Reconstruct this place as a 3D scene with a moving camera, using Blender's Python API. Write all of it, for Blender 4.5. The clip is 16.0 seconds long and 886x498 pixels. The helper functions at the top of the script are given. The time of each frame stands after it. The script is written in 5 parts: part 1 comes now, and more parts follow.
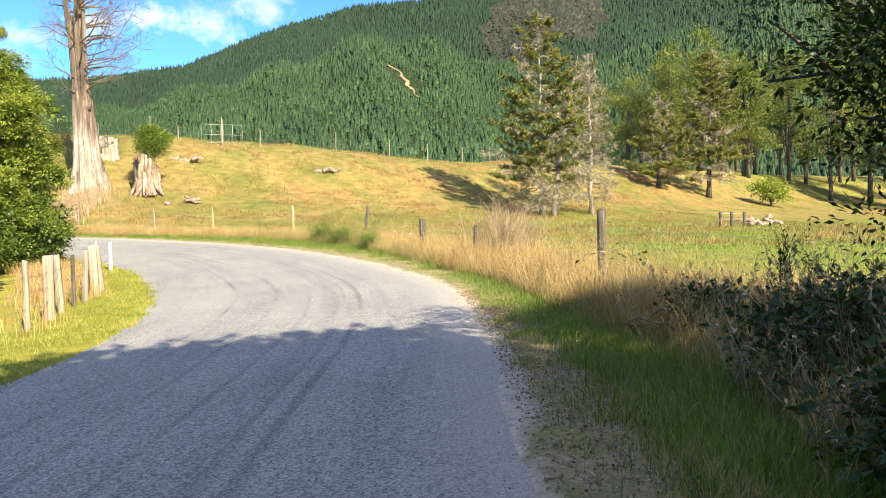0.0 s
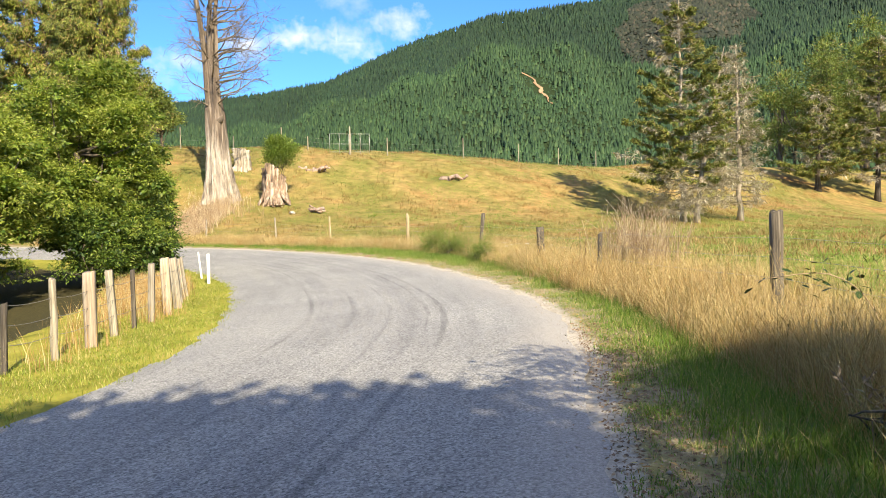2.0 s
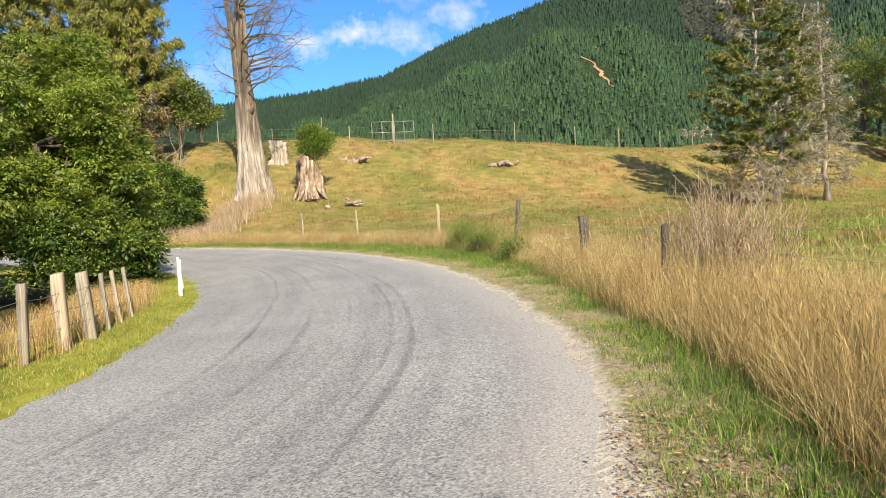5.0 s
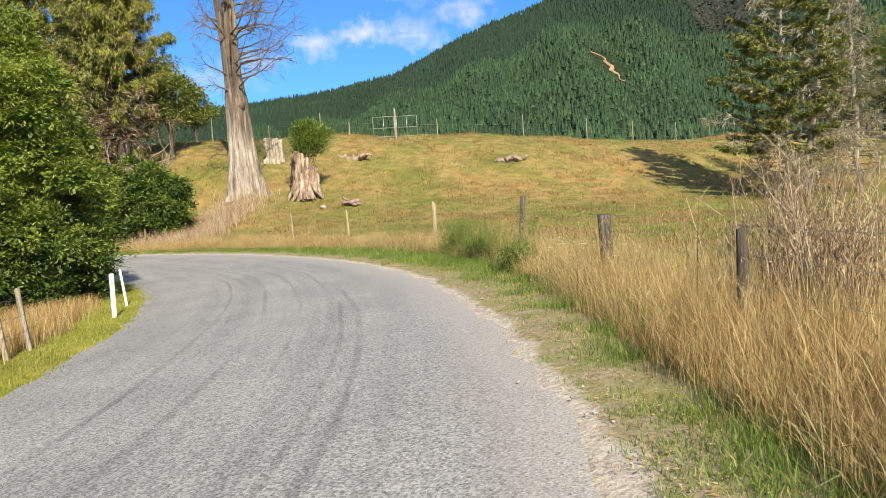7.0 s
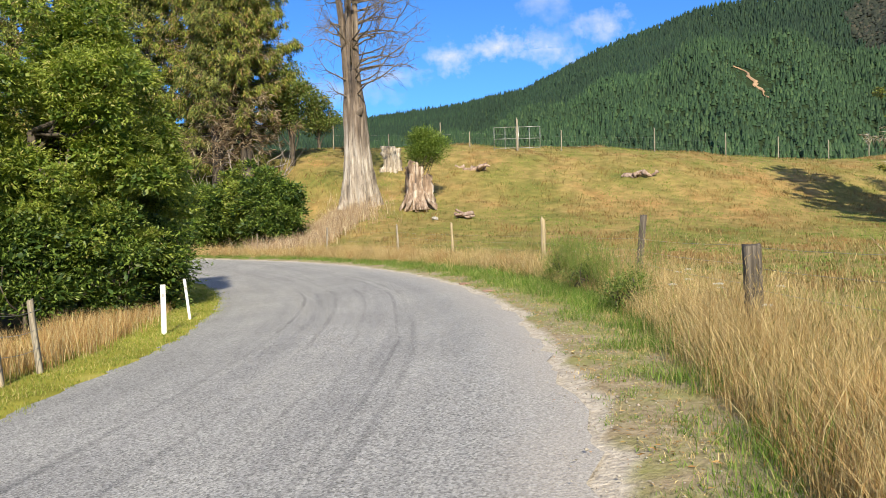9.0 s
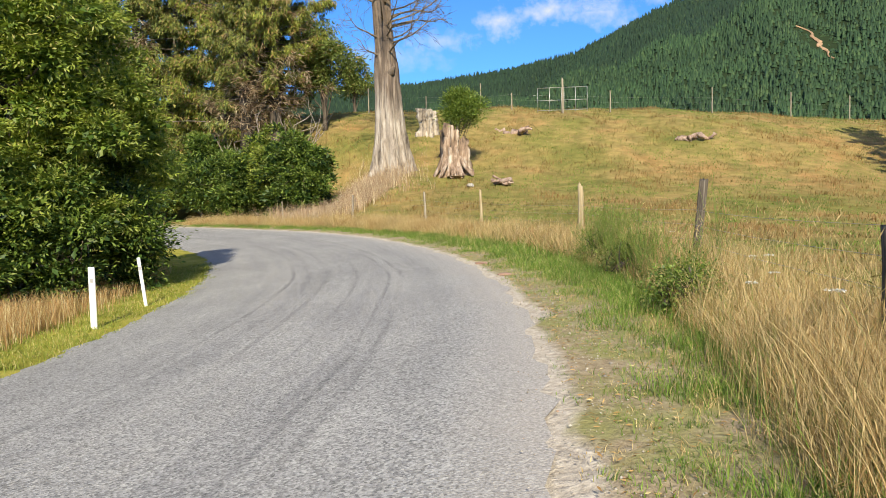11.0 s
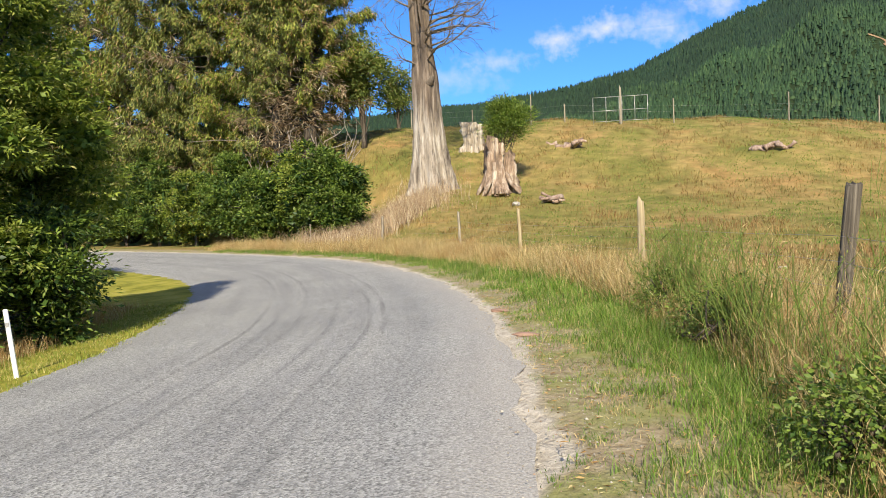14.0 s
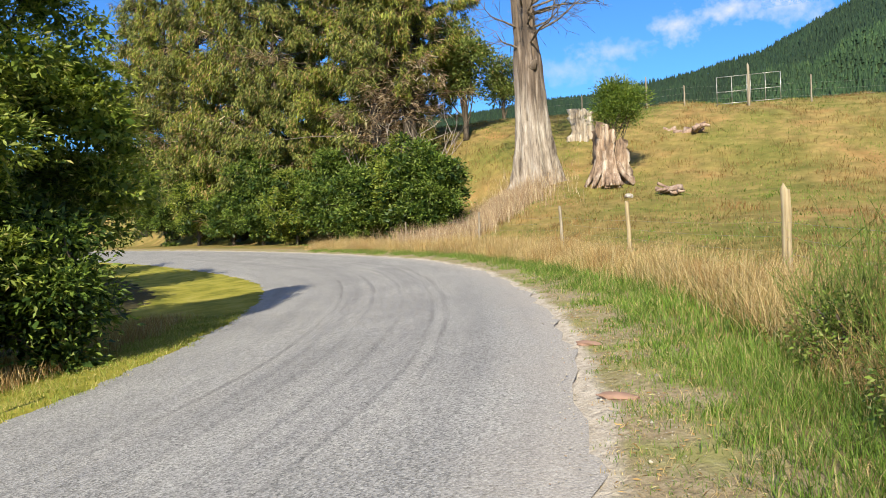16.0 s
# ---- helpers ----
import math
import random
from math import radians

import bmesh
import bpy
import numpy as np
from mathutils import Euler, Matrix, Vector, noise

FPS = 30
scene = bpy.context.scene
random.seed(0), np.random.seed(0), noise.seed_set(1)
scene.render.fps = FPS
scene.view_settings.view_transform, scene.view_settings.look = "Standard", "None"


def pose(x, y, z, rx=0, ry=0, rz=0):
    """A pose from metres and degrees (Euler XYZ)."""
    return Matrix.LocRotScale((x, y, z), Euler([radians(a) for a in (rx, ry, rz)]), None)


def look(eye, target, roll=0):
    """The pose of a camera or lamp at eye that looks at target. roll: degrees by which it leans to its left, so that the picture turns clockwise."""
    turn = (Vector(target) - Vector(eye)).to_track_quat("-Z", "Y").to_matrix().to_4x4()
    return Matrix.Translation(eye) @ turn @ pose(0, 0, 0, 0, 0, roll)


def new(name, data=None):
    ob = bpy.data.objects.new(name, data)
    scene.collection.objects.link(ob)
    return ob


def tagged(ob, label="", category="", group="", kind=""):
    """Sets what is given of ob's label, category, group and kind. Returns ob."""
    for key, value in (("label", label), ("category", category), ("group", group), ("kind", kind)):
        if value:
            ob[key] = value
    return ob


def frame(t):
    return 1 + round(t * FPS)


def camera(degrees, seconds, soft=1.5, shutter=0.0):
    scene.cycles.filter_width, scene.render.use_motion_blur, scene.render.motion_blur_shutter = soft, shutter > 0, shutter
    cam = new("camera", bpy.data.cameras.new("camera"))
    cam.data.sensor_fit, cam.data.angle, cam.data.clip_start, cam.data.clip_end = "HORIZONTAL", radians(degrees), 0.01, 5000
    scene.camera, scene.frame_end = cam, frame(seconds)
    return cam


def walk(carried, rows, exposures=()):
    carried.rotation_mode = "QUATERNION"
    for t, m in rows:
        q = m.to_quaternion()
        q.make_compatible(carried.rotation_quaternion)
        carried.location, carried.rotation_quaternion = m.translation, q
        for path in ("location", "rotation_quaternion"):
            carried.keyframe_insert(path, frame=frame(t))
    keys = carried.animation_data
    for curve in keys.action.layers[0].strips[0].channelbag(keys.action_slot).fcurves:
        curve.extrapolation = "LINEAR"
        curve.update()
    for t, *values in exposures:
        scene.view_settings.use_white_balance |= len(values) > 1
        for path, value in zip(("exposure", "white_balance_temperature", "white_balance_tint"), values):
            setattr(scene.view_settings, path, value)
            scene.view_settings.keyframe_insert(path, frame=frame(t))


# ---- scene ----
cam = camera(61.2, 16.0, 0.95)
PATH = [
    (0, (-0.001, -0.099, 1.35), (0.052, 1.897, 1.246), -0.5),
    (0.5, (0.115, 0.514, 1.327), (0.119, 2.511, 1.211), -0.7),
    (1, (0.226, 1.263, 1.287), (0.093, 3.254, 1.143), -1.6),
    (1.5, (0.362, 2.026, 1.292), (0.139, 4.009, 1.163), -1.5),
    (2, (0.412, 2.776, 1.299), (0.109, 4.751, 1.222), -1.0),
    (2.5, (0.514, 3.546, 1.291), (0.161, 5.514, 1.244), -1.2),
    (3, (0.622, 4.354, 1.293), (0.324, 6.331, 1.283), -1.5),
    (3.5, (0.662, 5.105, 1.3), (0.45, 7.094, 1.305), -2.1),
    (4, (0.682, 5.879, 1.297), (0.403, 7.859, 1.263), -2.3),
    (4.5, (0.703, 6.59, 1.301), (0.324, 8.552, 1.219), -2.4),
    (4.7, (0.703, 6.897, 1.281), (0.263, 8.845, 1.187), -2.3),
    (6.8, (0.404, 10.33, 1.233), (-0.112, 12.26, 1.133), -3.3),
    (7, (0.4, 10.628, 1.261), (-0.099, 12.562, 1.162), -3.5),
    (7.5, (0.353, 11.398, 1.276), (-0.123, 13.339, 1.202), -3.3),
    (8, (0.319, 12.051, 1.285), (-0.151, 13.994, 1.226), -2.3),
    (8.5, (0.247, 12.666, 1.272), (-0.321, 14.584, 1.235), -1.0),
    (9, (0.194, 13.256, 1.297), (-0.615, 15.084, 1.247), -1.2),
    (9.2, (0.151, 13.494, 1.332), (-0.763, 15.272, 1.269), -1.6),
    (11.3, (-0.474, 16.714, 1.286), (-1.408, 18.477, 1.148), -0.9),
    (11.5, (-0.556, 16.988, 1.242), (-1.522, 18.735, 1.12), -0.5),
    (12, (-0.761, 17.682, 1.264), (-1.747, 19.421, 1.2), 0.1),
    (12.5, (-0.986, 18.336, 1.278), (-1.971, 20.076, 1.269), -0.0),
    (13, (-1.202, 18.998, 1.28), (-2.202, 20.729, 1.233), -1.0),
    (13.5, (-1.403, 19.656, 1.291), (-2.433, 21.368, 1.216), -1.6),
    (14, (-1.59, 20.357, 1.307), (-2.654, 22.049, 1.231), -1.9),
    (14.5, (-1.839, 21.058, 1.353), (-2.946, 22.723, 1.299), -1.9),
    (15, (-2.091, 21.683, 1.375), (-3.263, 23.303, 1.365), -1.8),
    (15.5, (-2.354, 22.352, 1.351), (-3.603, 23.913, 1.323), -2.3),
    (16, (-2.627, 22.955, 1.345), (-3.936, 24.464, 1.267), -2.7),
]
EXPOSURES = [(0, 1.66, 7200, 10), (1.5, 1.53, 7200, 10), (2.5, 1.34, 7100, 10), (3.5, 1.22, 7000, 10), (7, 0.98, 6750, 10), (9, 0.92, 6600, 10), (12.5, 0.88, 6600, 10), (16, 0.93, 6600, 10)]
walk(cam, [(t, look(eye, target, roll)) for t, eye, target, roll in PATH], EXPOSURES)

# ---- world, sun, exposure ----
SUN_EL, SUN_AZ = 33.0, 150.0   # degrees; azimuth clockwise from +y, where the sun stands
world = bpy.data.worlds.new("world")
scene.world = world
world.use_nodes = True
wn = world.node_tree
sky = wn.nodes.new("ShaderNodeTexSky")
sky.sky_type = 'NISHITA'
sky.sun_disc = False
sky.sun_elevation = radians(SUN_EL)
sky.sun_rotation = radians(SUN_AZ)
sky.air_density, sky.dust_density, sky.ozone_density = 1.0, 0.15, 2.5
wn.nodes["Background"].inputs[1].default_value = 0.095
tint = wn.nodes.new("ShaderNodeMix")
tint.data_type, tint.blend_type = 'RGBA', 'MULTIPLY'
tint.inputs[0].default_value = 1.0
tint.inputs[7].default_value = (0.27, 0.585, 0.99, 1)
wn.links.new(sky.outputs[0], tint.inputs[6])
# scattered fair-weather cloud, added over the unseen upper sky to whiten fill light
dome = wn.nodes.new("ShaderNodeTexCoord")
puffs = wn.nodes.new("ShaderNodeTexNoise")
puffs.inputs["Scale"].default_value, puffs.inputs["Detail"].default_value = 2.6, 8.0
cover = wn.nodes.new("ShaderNodeMapRange")
cover.inputs[1].default_value, cover.inputs[2].default_value = 0.46, 0.6
height = wn.nodes.new("ShaderNodeSeparateXYZ")
above = wn.nodes.new("ShaderNodeMapRange")
above.inputs[1].default_value, above.inputs[2].default_value = 0.44, 0.6
both = wn.nodes.new("ShaderNodeMath")
both.operation = 'MULTIPLY'
cloudy = wn.nodes.new("ShaderNodeMix")
cloudy.data_type = 'RGBA'
cloudy.inputs[7].default_value = (5.6, 5.5, 5.5, 1)
wn.links.new(dome.outputs["Generated"], puffs.inputs["Vector"])
wn.links.new(dome.outputs["Generated"], height.inputs[0])
wn.links.new(puffs.outputs[0], cover.inputs[0])
wn.links.new(height.outputs[2], above.inputs[0])
wn.links.new(cover.outputs[0], both.inputs[0])
wn.links.new(above.outputs[0], both.inputs[1])
wn.links.new(both.outputs[0], cloudy.inputs[0])
wn.links.new(tint.outputs[2], cloudy.inputs[6])
wn.links.new(cloudy.outputs[2], wn.nodes["Background"].inputs[0])
sun = new("sun", bpy.data.lights.new("sun", 'SUN'))
sun.data.energy, sun.data.angle, sun.data.color = 4.4, radians(0.53), (1.0, 0.905, 0.72)
TO_SUN = Vector((math.sin(radians(SUN_AZ)) * math.cos(radians(SUN_EL)), math.cos(radians(SUN_AZ)) * math.cos(radians(SUN_EL)), math.sin(radians(SUN_EL))))
sun.matrix_world = look(TO_SUN * 60, (0, 0, 0))

# ---- small helpers ----
R0 = np.random.RandomState


def obj(name, me, material, parent=None, label="", category="", group="", kind=""):
    ob = new(name, me)
    if material:
        me.materials.append(material)
    if parent:
        ob.parent = parent
    return tagged(ob, label, category, group, kind)


def part(name, me, material, parent, label=""):
    return obj(name, me, material, parent, label)


def thing(name, xyz, label, category, group="", turn=0.0):
    e = new(name)
    e.matrix_basis = pose(*xyz, 0, 0, turn)
    return tagged(e, label, category, group)


def arr_mesh(name, V, F, smooth=False):
    """A mesh from arrays of vertices (n, 3) and of triangles or quads (m, k)."""
    V, F = np.asarray(V, np.float32), np.asarray(F, np.int32)
    me = bpy.data.meshes.new(name)
    k = F.shape[1]
    me.vertices.add(len(V))
    me.vertices.foreach_set("co", V.ravel())
    me.loops.add(F.size)
    me.loops.foreach_set("vertex_index", F.ravel())
    me.polygons.add(len(F))
    me.polygons.foreach_set("loop_start", np.arange(0, F.size, k, dtype=np.int32))
    me.polygons.foreach_set("loop_total", np.full(len(F), k, np.int32))
    if smooth:
        me.polygons.foreach_set("use_smooth", np.ones(len(F), bool))
    me.update(calc_edges=True)
    me.validate()
    return me


def attr(me, name, values):
    a = me.attributes.new(name, 'FLOAT', 'POINT')
    a.data.foreach_set("value", np.asarray(values, np.float32))


class Pile:
    """Collects pieces of geometry, of triangles, into one mesh."""

    def __init__(self):
        self.v, self.f, self.n = [], [], 0

    def add(self, V, F):
        V = np.asarray(V, np.float32).reshape(-1, 3)
        F = np.asarray(F, np.int64)
        self.v.append(V)
        self.f.append(F + self.n)
        self.n += len(V)

    def mesh(self, name, smooth=False):
        return arr_mesh(name, np.concatenate(self.v), np.concatenate(self.f), smooth)


def tube(points, radii, sides=7, rng=None, rough=0.0, flute=0.0, cap=True):
    """A bent, tapered tube as triangles; flute and rough make it uneven."""
    P = np.asarray(points, float)
    n = len(P)
    T = np.gradient(P, axis=0)
    T /= np.linalg.norm(T, axis=1)[:, None] + 1e-9
    ref = np.array([0.31, 0.95, 0.05]) if abs(T[0, 2]) > 0.6 else np.array([0, 0, 1.0])
    A = np.cross(T, ref)
    A /= np.linalg.norm(A, axis=1)[:, None] + 1e-9
    B = np.cross(T, A)
    th = np.linspace(0, 2 * np.pi, sides, endpoint=False)
    r = np.asarray(radii, float)[:, None] * np.ones((1, sides))
    if rng is not None and flute:
        fl = rng.uniform(-1, 1, sides)
        r = r * (1 + flute * fl[None, :])
    if rng is not None and rough:
        r = r * (1 + rough * rng.uniform(-1, 1, (n, sides)))
    V = P[:, None] + r[..., None] * (np.cos(th)[None, :, None] * A[:, None] + np.sin(th)[None, :, None] * B[:, None])
    V = V.reshape(-1, 3)
    F = []
    for i in range(n - 1):
        for j in range(sides):
            a, b = i * sides + j, i * sides + (j + 1) % sides
            F += [(a, b, b + sides), (a, b + sides, a + sides)]
    if cap:
        V = np.concatenate([V, P[:1], P[-1:]])
        c0, c1 = len(V) - 2, len(V) - 1
        for j in range(sides):
            F += [(c0, (j + 1) % sides, j), (c1, (n - 1) * sides + j, (n - 1) * sides + (j + 1) % sides)]
    return V, np.array(F)


def box(x0, y0, z0, x1, y1, z1, bevel=0.008):
    bm = bmesh.new()
    bmesh.ops.create_cube(bm, size=1, matrix=Matrix.Translation(((x0 + x1) / 2, (y0 + y1) / 2, (z0 + z1) / 2)) @ Matrix.Diagonal((x1 - x0, y1 - y0, z1 - z0, 1)))
    if bevel:
        bmesh.ops.bevel(bm, geom=bm.edges[:], offset=bevel, segments=1, affect='EDGES')
    me = bpy.data.meshes.new("box")
    bm.to_mesh(me)
    bm.free()
    return me


# ---- materials ----
def nodes_of(name):
    m = bpy.data.materials.new(name)
    m.use_nodes = True
    return m, m.node_tree, m.node_tree.nodes["Principled BSDF"]


def nd(nt, kind, **inputs):
    n = nt.nodes.new(kind)
    for k, v in inputs.items():
        n.inputs[k.replace("_", " ")].default_value = v
    return n


def noise_at(nt, scale, detail=4.0, rough=0.6, vec=None):
    n = nd(nt, "ShaderNodeTexNoise", Scale=scale, Detail=detail, Roughness=rough)
    if vec is None:
        vec = nt.nodes.new("ShaderNodeTexCoord").outputs["Object"]
    nt.links.new(vec, n.inputs["Vector"])
    return n.outputs["Fac"]


def ramp(nt, fac, stops):
    r = nt.nodes.new("ShaderNodeValToRGB")
    e = r.color_ramp.elements
    while len(e) < len(stops):
        e.new(0.5)
    for el, (p, c) in zip(e, stops):
        el.position, el.color = p, (*c, 1) if len(c) == 3 else c
    nt.links.new(fac, r.inputs[0])
    return r.outputs[0]


def grey(nt, fac, lo, hi):
    return ramp(nt, fac, [(lo, (0, 0, 0)), (hi, (1, 1, 1))])


def mix(nt, fac, a, b, how='MIX'):
    m = nt.nodes.new("ShaderNodeMix")
    m.data_type, m.blend_type = 'RGBA', how
    for socket, v in ((m.inputs[0], fac), (m.inputs[6], a), (m.inputs[7], b)):
        if isinstance(v, bpy.types.NodeSocket):
            nt.links.new(v, socket)
        else:
            socket.default_value = v if isinstance(v, (int, float)) else (*v, 1)
    return m.outputs[2]


def maths(nt, op, a, b=0.0, c=0.0):
    m = nt.nodes.new("ShaderNodeMath")
    m.operation = op
    for s, v in zip(m.inputs, (a, b, c)):
        if isinstance(v, bpy.types.NodeSocket):
            nt.links.new(v, s)
        else:
            s.default_value = v
    return m.outputs[0]


def bump(nt, bsdf, height, strength, distance):
    b = nd(nt, "ShaderNodeBump", Strength=strength, Distance=distance)
    nt.links.new(height, b.inputs["Height"])
    nt.links.new(b.outputs[0], bsdf.inputs["Normal"])


def at_attr(nt, name):
    a = nt.nodes.new("ShaderNodeAttribute")
    a.attribute_name = name
    return a.outputs["Fac"]


def leaf_mat(name, dark, light, odd=None, odd_share=0.1, through_share=0.35, rough=0.5, patch=0.6):
    """Leaves, needles and blades: each its own shade, with some light through them."""
    m, nt, p = nodes_of(name)
    rnd = nt.nodes.new("ShaderNodeNewGeometry").outputs["Random Per Island"]
    col = mix(nt, rnd, dark, light)
    if odd:
        col = mix(nt, grey(nt, rnd, 1 - odd_share, min(1.0, 1.02 - odd_share)), col, odd)
    n = noise_at(nt, patch, 3)
    col = mix(nt, 0.55, col, ramp(nt, n, [(0.3, (0.42, 0.42, 0.42)), (0.7, (1.0, 1.0, 0.95))]), 'MULTIPLY')
    nt.links.new(col, p.inputs["Base Color"])
    p.inputs["Roughness"].default_value = rough
    p.inputs["Specular IOR Level"].default_value = 0.35
    t = nt.nodes.new("ShaderNodeBsdfTranslucent")
    nt.links.new(mix(nt, 1.0, col, (1.0, 1.0, 0.55), 'MULTIPLY'), t.inputs[0])
    ms = nt.nodes.new("ShaderNodeMixShader")
    ms.inputs[0].default_value = through_share
    nt.links.new(p.outputs[0], ms.inputs[1])
    nt.links.new(t.outputs[0], ms.inputs[2])
    nt.links.new(ms.outputs[0], nt.nodes["Material Output"].inputs[0])
    return m


def wood_mat(name, dark, mid, light, stretch=0.08, scale=9.0, rough=0.85, depth=0.02, odd=None, bark_from=None):
    """Weathered wood or bark: streaks along z, blotches and relief."""
    m, nt, p = nodes_of(name)
    mp = nd(nt, "ShaderNodeMapping")
    mp.inputs["Scale"].default_value = (1, 1, stretch)
    nt.links.new(nt.nodes.new("ShaderNodeTexCoord").outputs["Object"], mp.inputs[0])
    st = noise_at(nt, scale, 6, 0.7, mp.outputs[0])
    col = ramp(nt, st, [(0.32, dark), (0.5, mid), (0.66, light)])
    bl = noise_at(nt, 0.9, 4)
    col = mix(nt, 0.5, col, ramp(nt, bl, [(0.35, (0.6, 0.58, 0.55)), (0.65, (1, 1, 1))]), 'MULTIPLY')
    if odd:
        col = mix(nt, grey(nt, noise_at(nt, 1.6, 3), 0.52, 0.62), col, odd)
    if bark_from:
        xyz = nt.nodes.new("ShaderNodeSeparateXYZ")
        nt.links.new(nt.nodes.new("ShaderNodeTexCoord").outputs["Object"], xyz.inputs[0])
        up = maths(nt, 'ADD', maths(nt, 'MULTIPLY', xyz.outputs[2], 0.1), maths(nt, 'MULTIPLY', maths(nt, 'SUBTRACT', noise_at(nt, 1.8, 5, 0.6, mp.outputs[0]), 0.5), 0.9))
        brown = ramp(nt, st, [(0.32, (0.05, 0.036, 0.026)), (0.52, (0.17, 0.125, 0.09)), (0.68, (0.36, 0.29, 0.23))])
        col = mix(nt, grey(nt, up, bark_from * 0.1 - 0.07, bark_from * 0.1 + 0.12), col, brown)
    info = nt.nodes.new("ShaderNodeObjectInfo").outputs["Random"]
    col = mix(nt, 1.0, col, ramp(nt, info, [(0, (0.75, 0.75, 0.75)), (1, (1.05, 1.05, 1.0))]), 'MULTIPLY')
    nt.links.new(col, p.inputs["Base Color"])
    p.inputs["Roughness"].default_value = rough
    bump(nt, p, st, 0.9, depth)
    return m


LEAF_TREE = leaf_mat("leaf_bright", (0.15, 0.22, 0.033), (0.48, 0.56, 0.1), (0.55, 0.52, 0.18), 0.1, 0.42)
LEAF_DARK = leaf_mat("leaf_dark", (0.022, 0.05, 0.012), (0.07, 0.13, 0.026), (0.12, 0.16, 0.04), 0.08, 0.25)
LEAF_BUSH = leaf_mat("leaf_bush", (0.06, 0.12, 0.02), (0.27, 0.37, 0.06), (0.3, 0.36, 0.1), 0.1, 0.3)
NEEDLE = leaf_mat("needles", (0.055, 0.085, 0.02), (0.38, 0.41, 0.085), (0.4, 0.29, 0.12), 0.14, 0.15)
NEEDLE_BROWN = leaf_mat("needles_rusty", (0.06, 0.1, 0.018), (0.5, 0.53, 0.085), (0.46, 0.29, 0.13), 0.18, 0.22)
NEEDLE_DEAD = leaf_mat("dead_twigs", (0.48, 0.4, 0.31), (0.8, 0.73, 0.63), (0.4, 0.36, 0.2), 0.15, 0.1)
FOREST = leaf_mat("forest_needles", (0.011, 0.031, 0.016), (0.026, 0.062, 0.028), (0.04, 0.075, 0.028), 0.08, 0.1, 0.7, 0.012)
PINE = leaf_mat("pine_needles", (0.09, 0.135, 0.03), (0.3, 0.37, 0.09), (0.34, 0.27, 0.1), 0.1, 0.25, 0.6, 0.15)
# lighter copy of the forest needles: sunlight on the front spur as colour
FOREST_LIT = leaf_mat("lit_forest_needles", (0.018, 0.047, 0.019), (0.046, 0.098, 0.036), (0.062, 0.112, 0.04), 0.1, 0.1, 0.7, 0.012)
FOREST_SCRUB = leaf_mat("forest_scrub", (0.02, 0.03, 0.018), (0.055, 0.06, 0.036), (0.085, 0.075, 0.05), 0.15, 0.1, 0.8, 0.02)
GRASS_DRY = leaf_mat("dry_grass", (0.38, 0.26, 0.105), (0.88, 0.7, 0.38), (0.2, 0.2, 0.06), 0.1, 0.35, 0.7, 0.9)
GRASS_RUST = leaf_mat("rusty_grass", (0.28, 0.16, 0.06), (0.74, 0.5, 0.22), (0.68, 0.58, 0.32), 0.2, 0.3, 0.7, 0.9)
GRASS_GREEN = leaf_mat("green_grass", (0.085, 0.17, 0.025), (0.3, 0.45, 0.075), (0.55, 0.47, 0.22), 0.14, 0.4, 0.6, 0.7)
GRASS_LAWN = leaf_mat("lawn_grass", (0.2, 0.26, 0.035), (0.44, 0.49, 0.095), (0.6, 0.52, 0.2), 0.22, 0.4, 0.6, 0.5)
GRASS_HILL = leaf_mat("hill_grass", (0.24, 0.18, 0.06), (0.43, 0.32, 0.13), (0.2, 0.24, 0.07), 0.3, 0.3, 0.7, 0.15)
HILL_RUST = leaf_mat("rusty_hill_grass", (0.27, 0.16, 0.06), (0.46, 0.3, 0.125), (0.4, 0.34, 0.14), 0.2, 0.3, 0.7, 0.15)
PALE_TUFT = leaf_mat("pale_pasture_grass", (0.34, 0.28, 0.12), (0.58, 0.48, 0.25), (0.24, 0.28, 0.08), 0.25, 0.3, 0.7, 0.3)
STALK = leaf_mat("dock_stalks", (0.26, 0.165, 0.1), (0.68, 0.52, 0.34), (0.76, 0.64, 0.44), 0.2, 0.15, 0.8, 2.0)
BROOM = leaf_mat("broom_stems", (0.14, 0.22, 0.04), (0.36, 0.47, 0.1), (0.42, 0.3, 0.12), 0.1, 0.3, 0.6, 1.0)
BARK = wood_mat("bark", (0.03, 0.024, 0.018), (0.09, 0.07, 0.05), (0.17, 0.14, 0.11))
BARK_PALE = wood_mat("bark_pale", (0.16, 0.12, 0.09), (0.34, 0.28, 0.22), (0.5, 0.45, 0.38))
DEADWOOD = wood_mat("bleached_wood", (0.08, 0.058, 0.042), (0.42, 0.355, 0.285), (0.66, 0.6, 0.52), 0.05, 5.5, 0.85, 0.12, None, 4.6)
DEADWOOD_DARK = wood_mat("weathered_limb", (0.06, 0.045, 0.032), (0.19, 0.145, 0.105), (0.33, 0.27, 0.21), 0.05, 5.0, 0.85, 0.05)
ROTWOOD = wood_mat("rotten_wood", (0.14, 0.085, 0.065), (0.36, 0.25, 0.195), (0.52, 0.42, 0.35), 0.4, 6.0, 0.9, 0.03)
STUMPWOOD = wood_mat("stump_wood", (0.02, 0.012, 0.008), (0.29, 0.2, 0.14), (0.56, 0.48, 0.4), 0.2, 3.4, 0.85, 0.06)
POST_DARK = wood_mat("post_dark", (0.028, 0.022, 0.017), (0.085, 0.07, 0.054), (0.21, 0.18, 0.145), 0.05, 30, 0.9, 0.008)
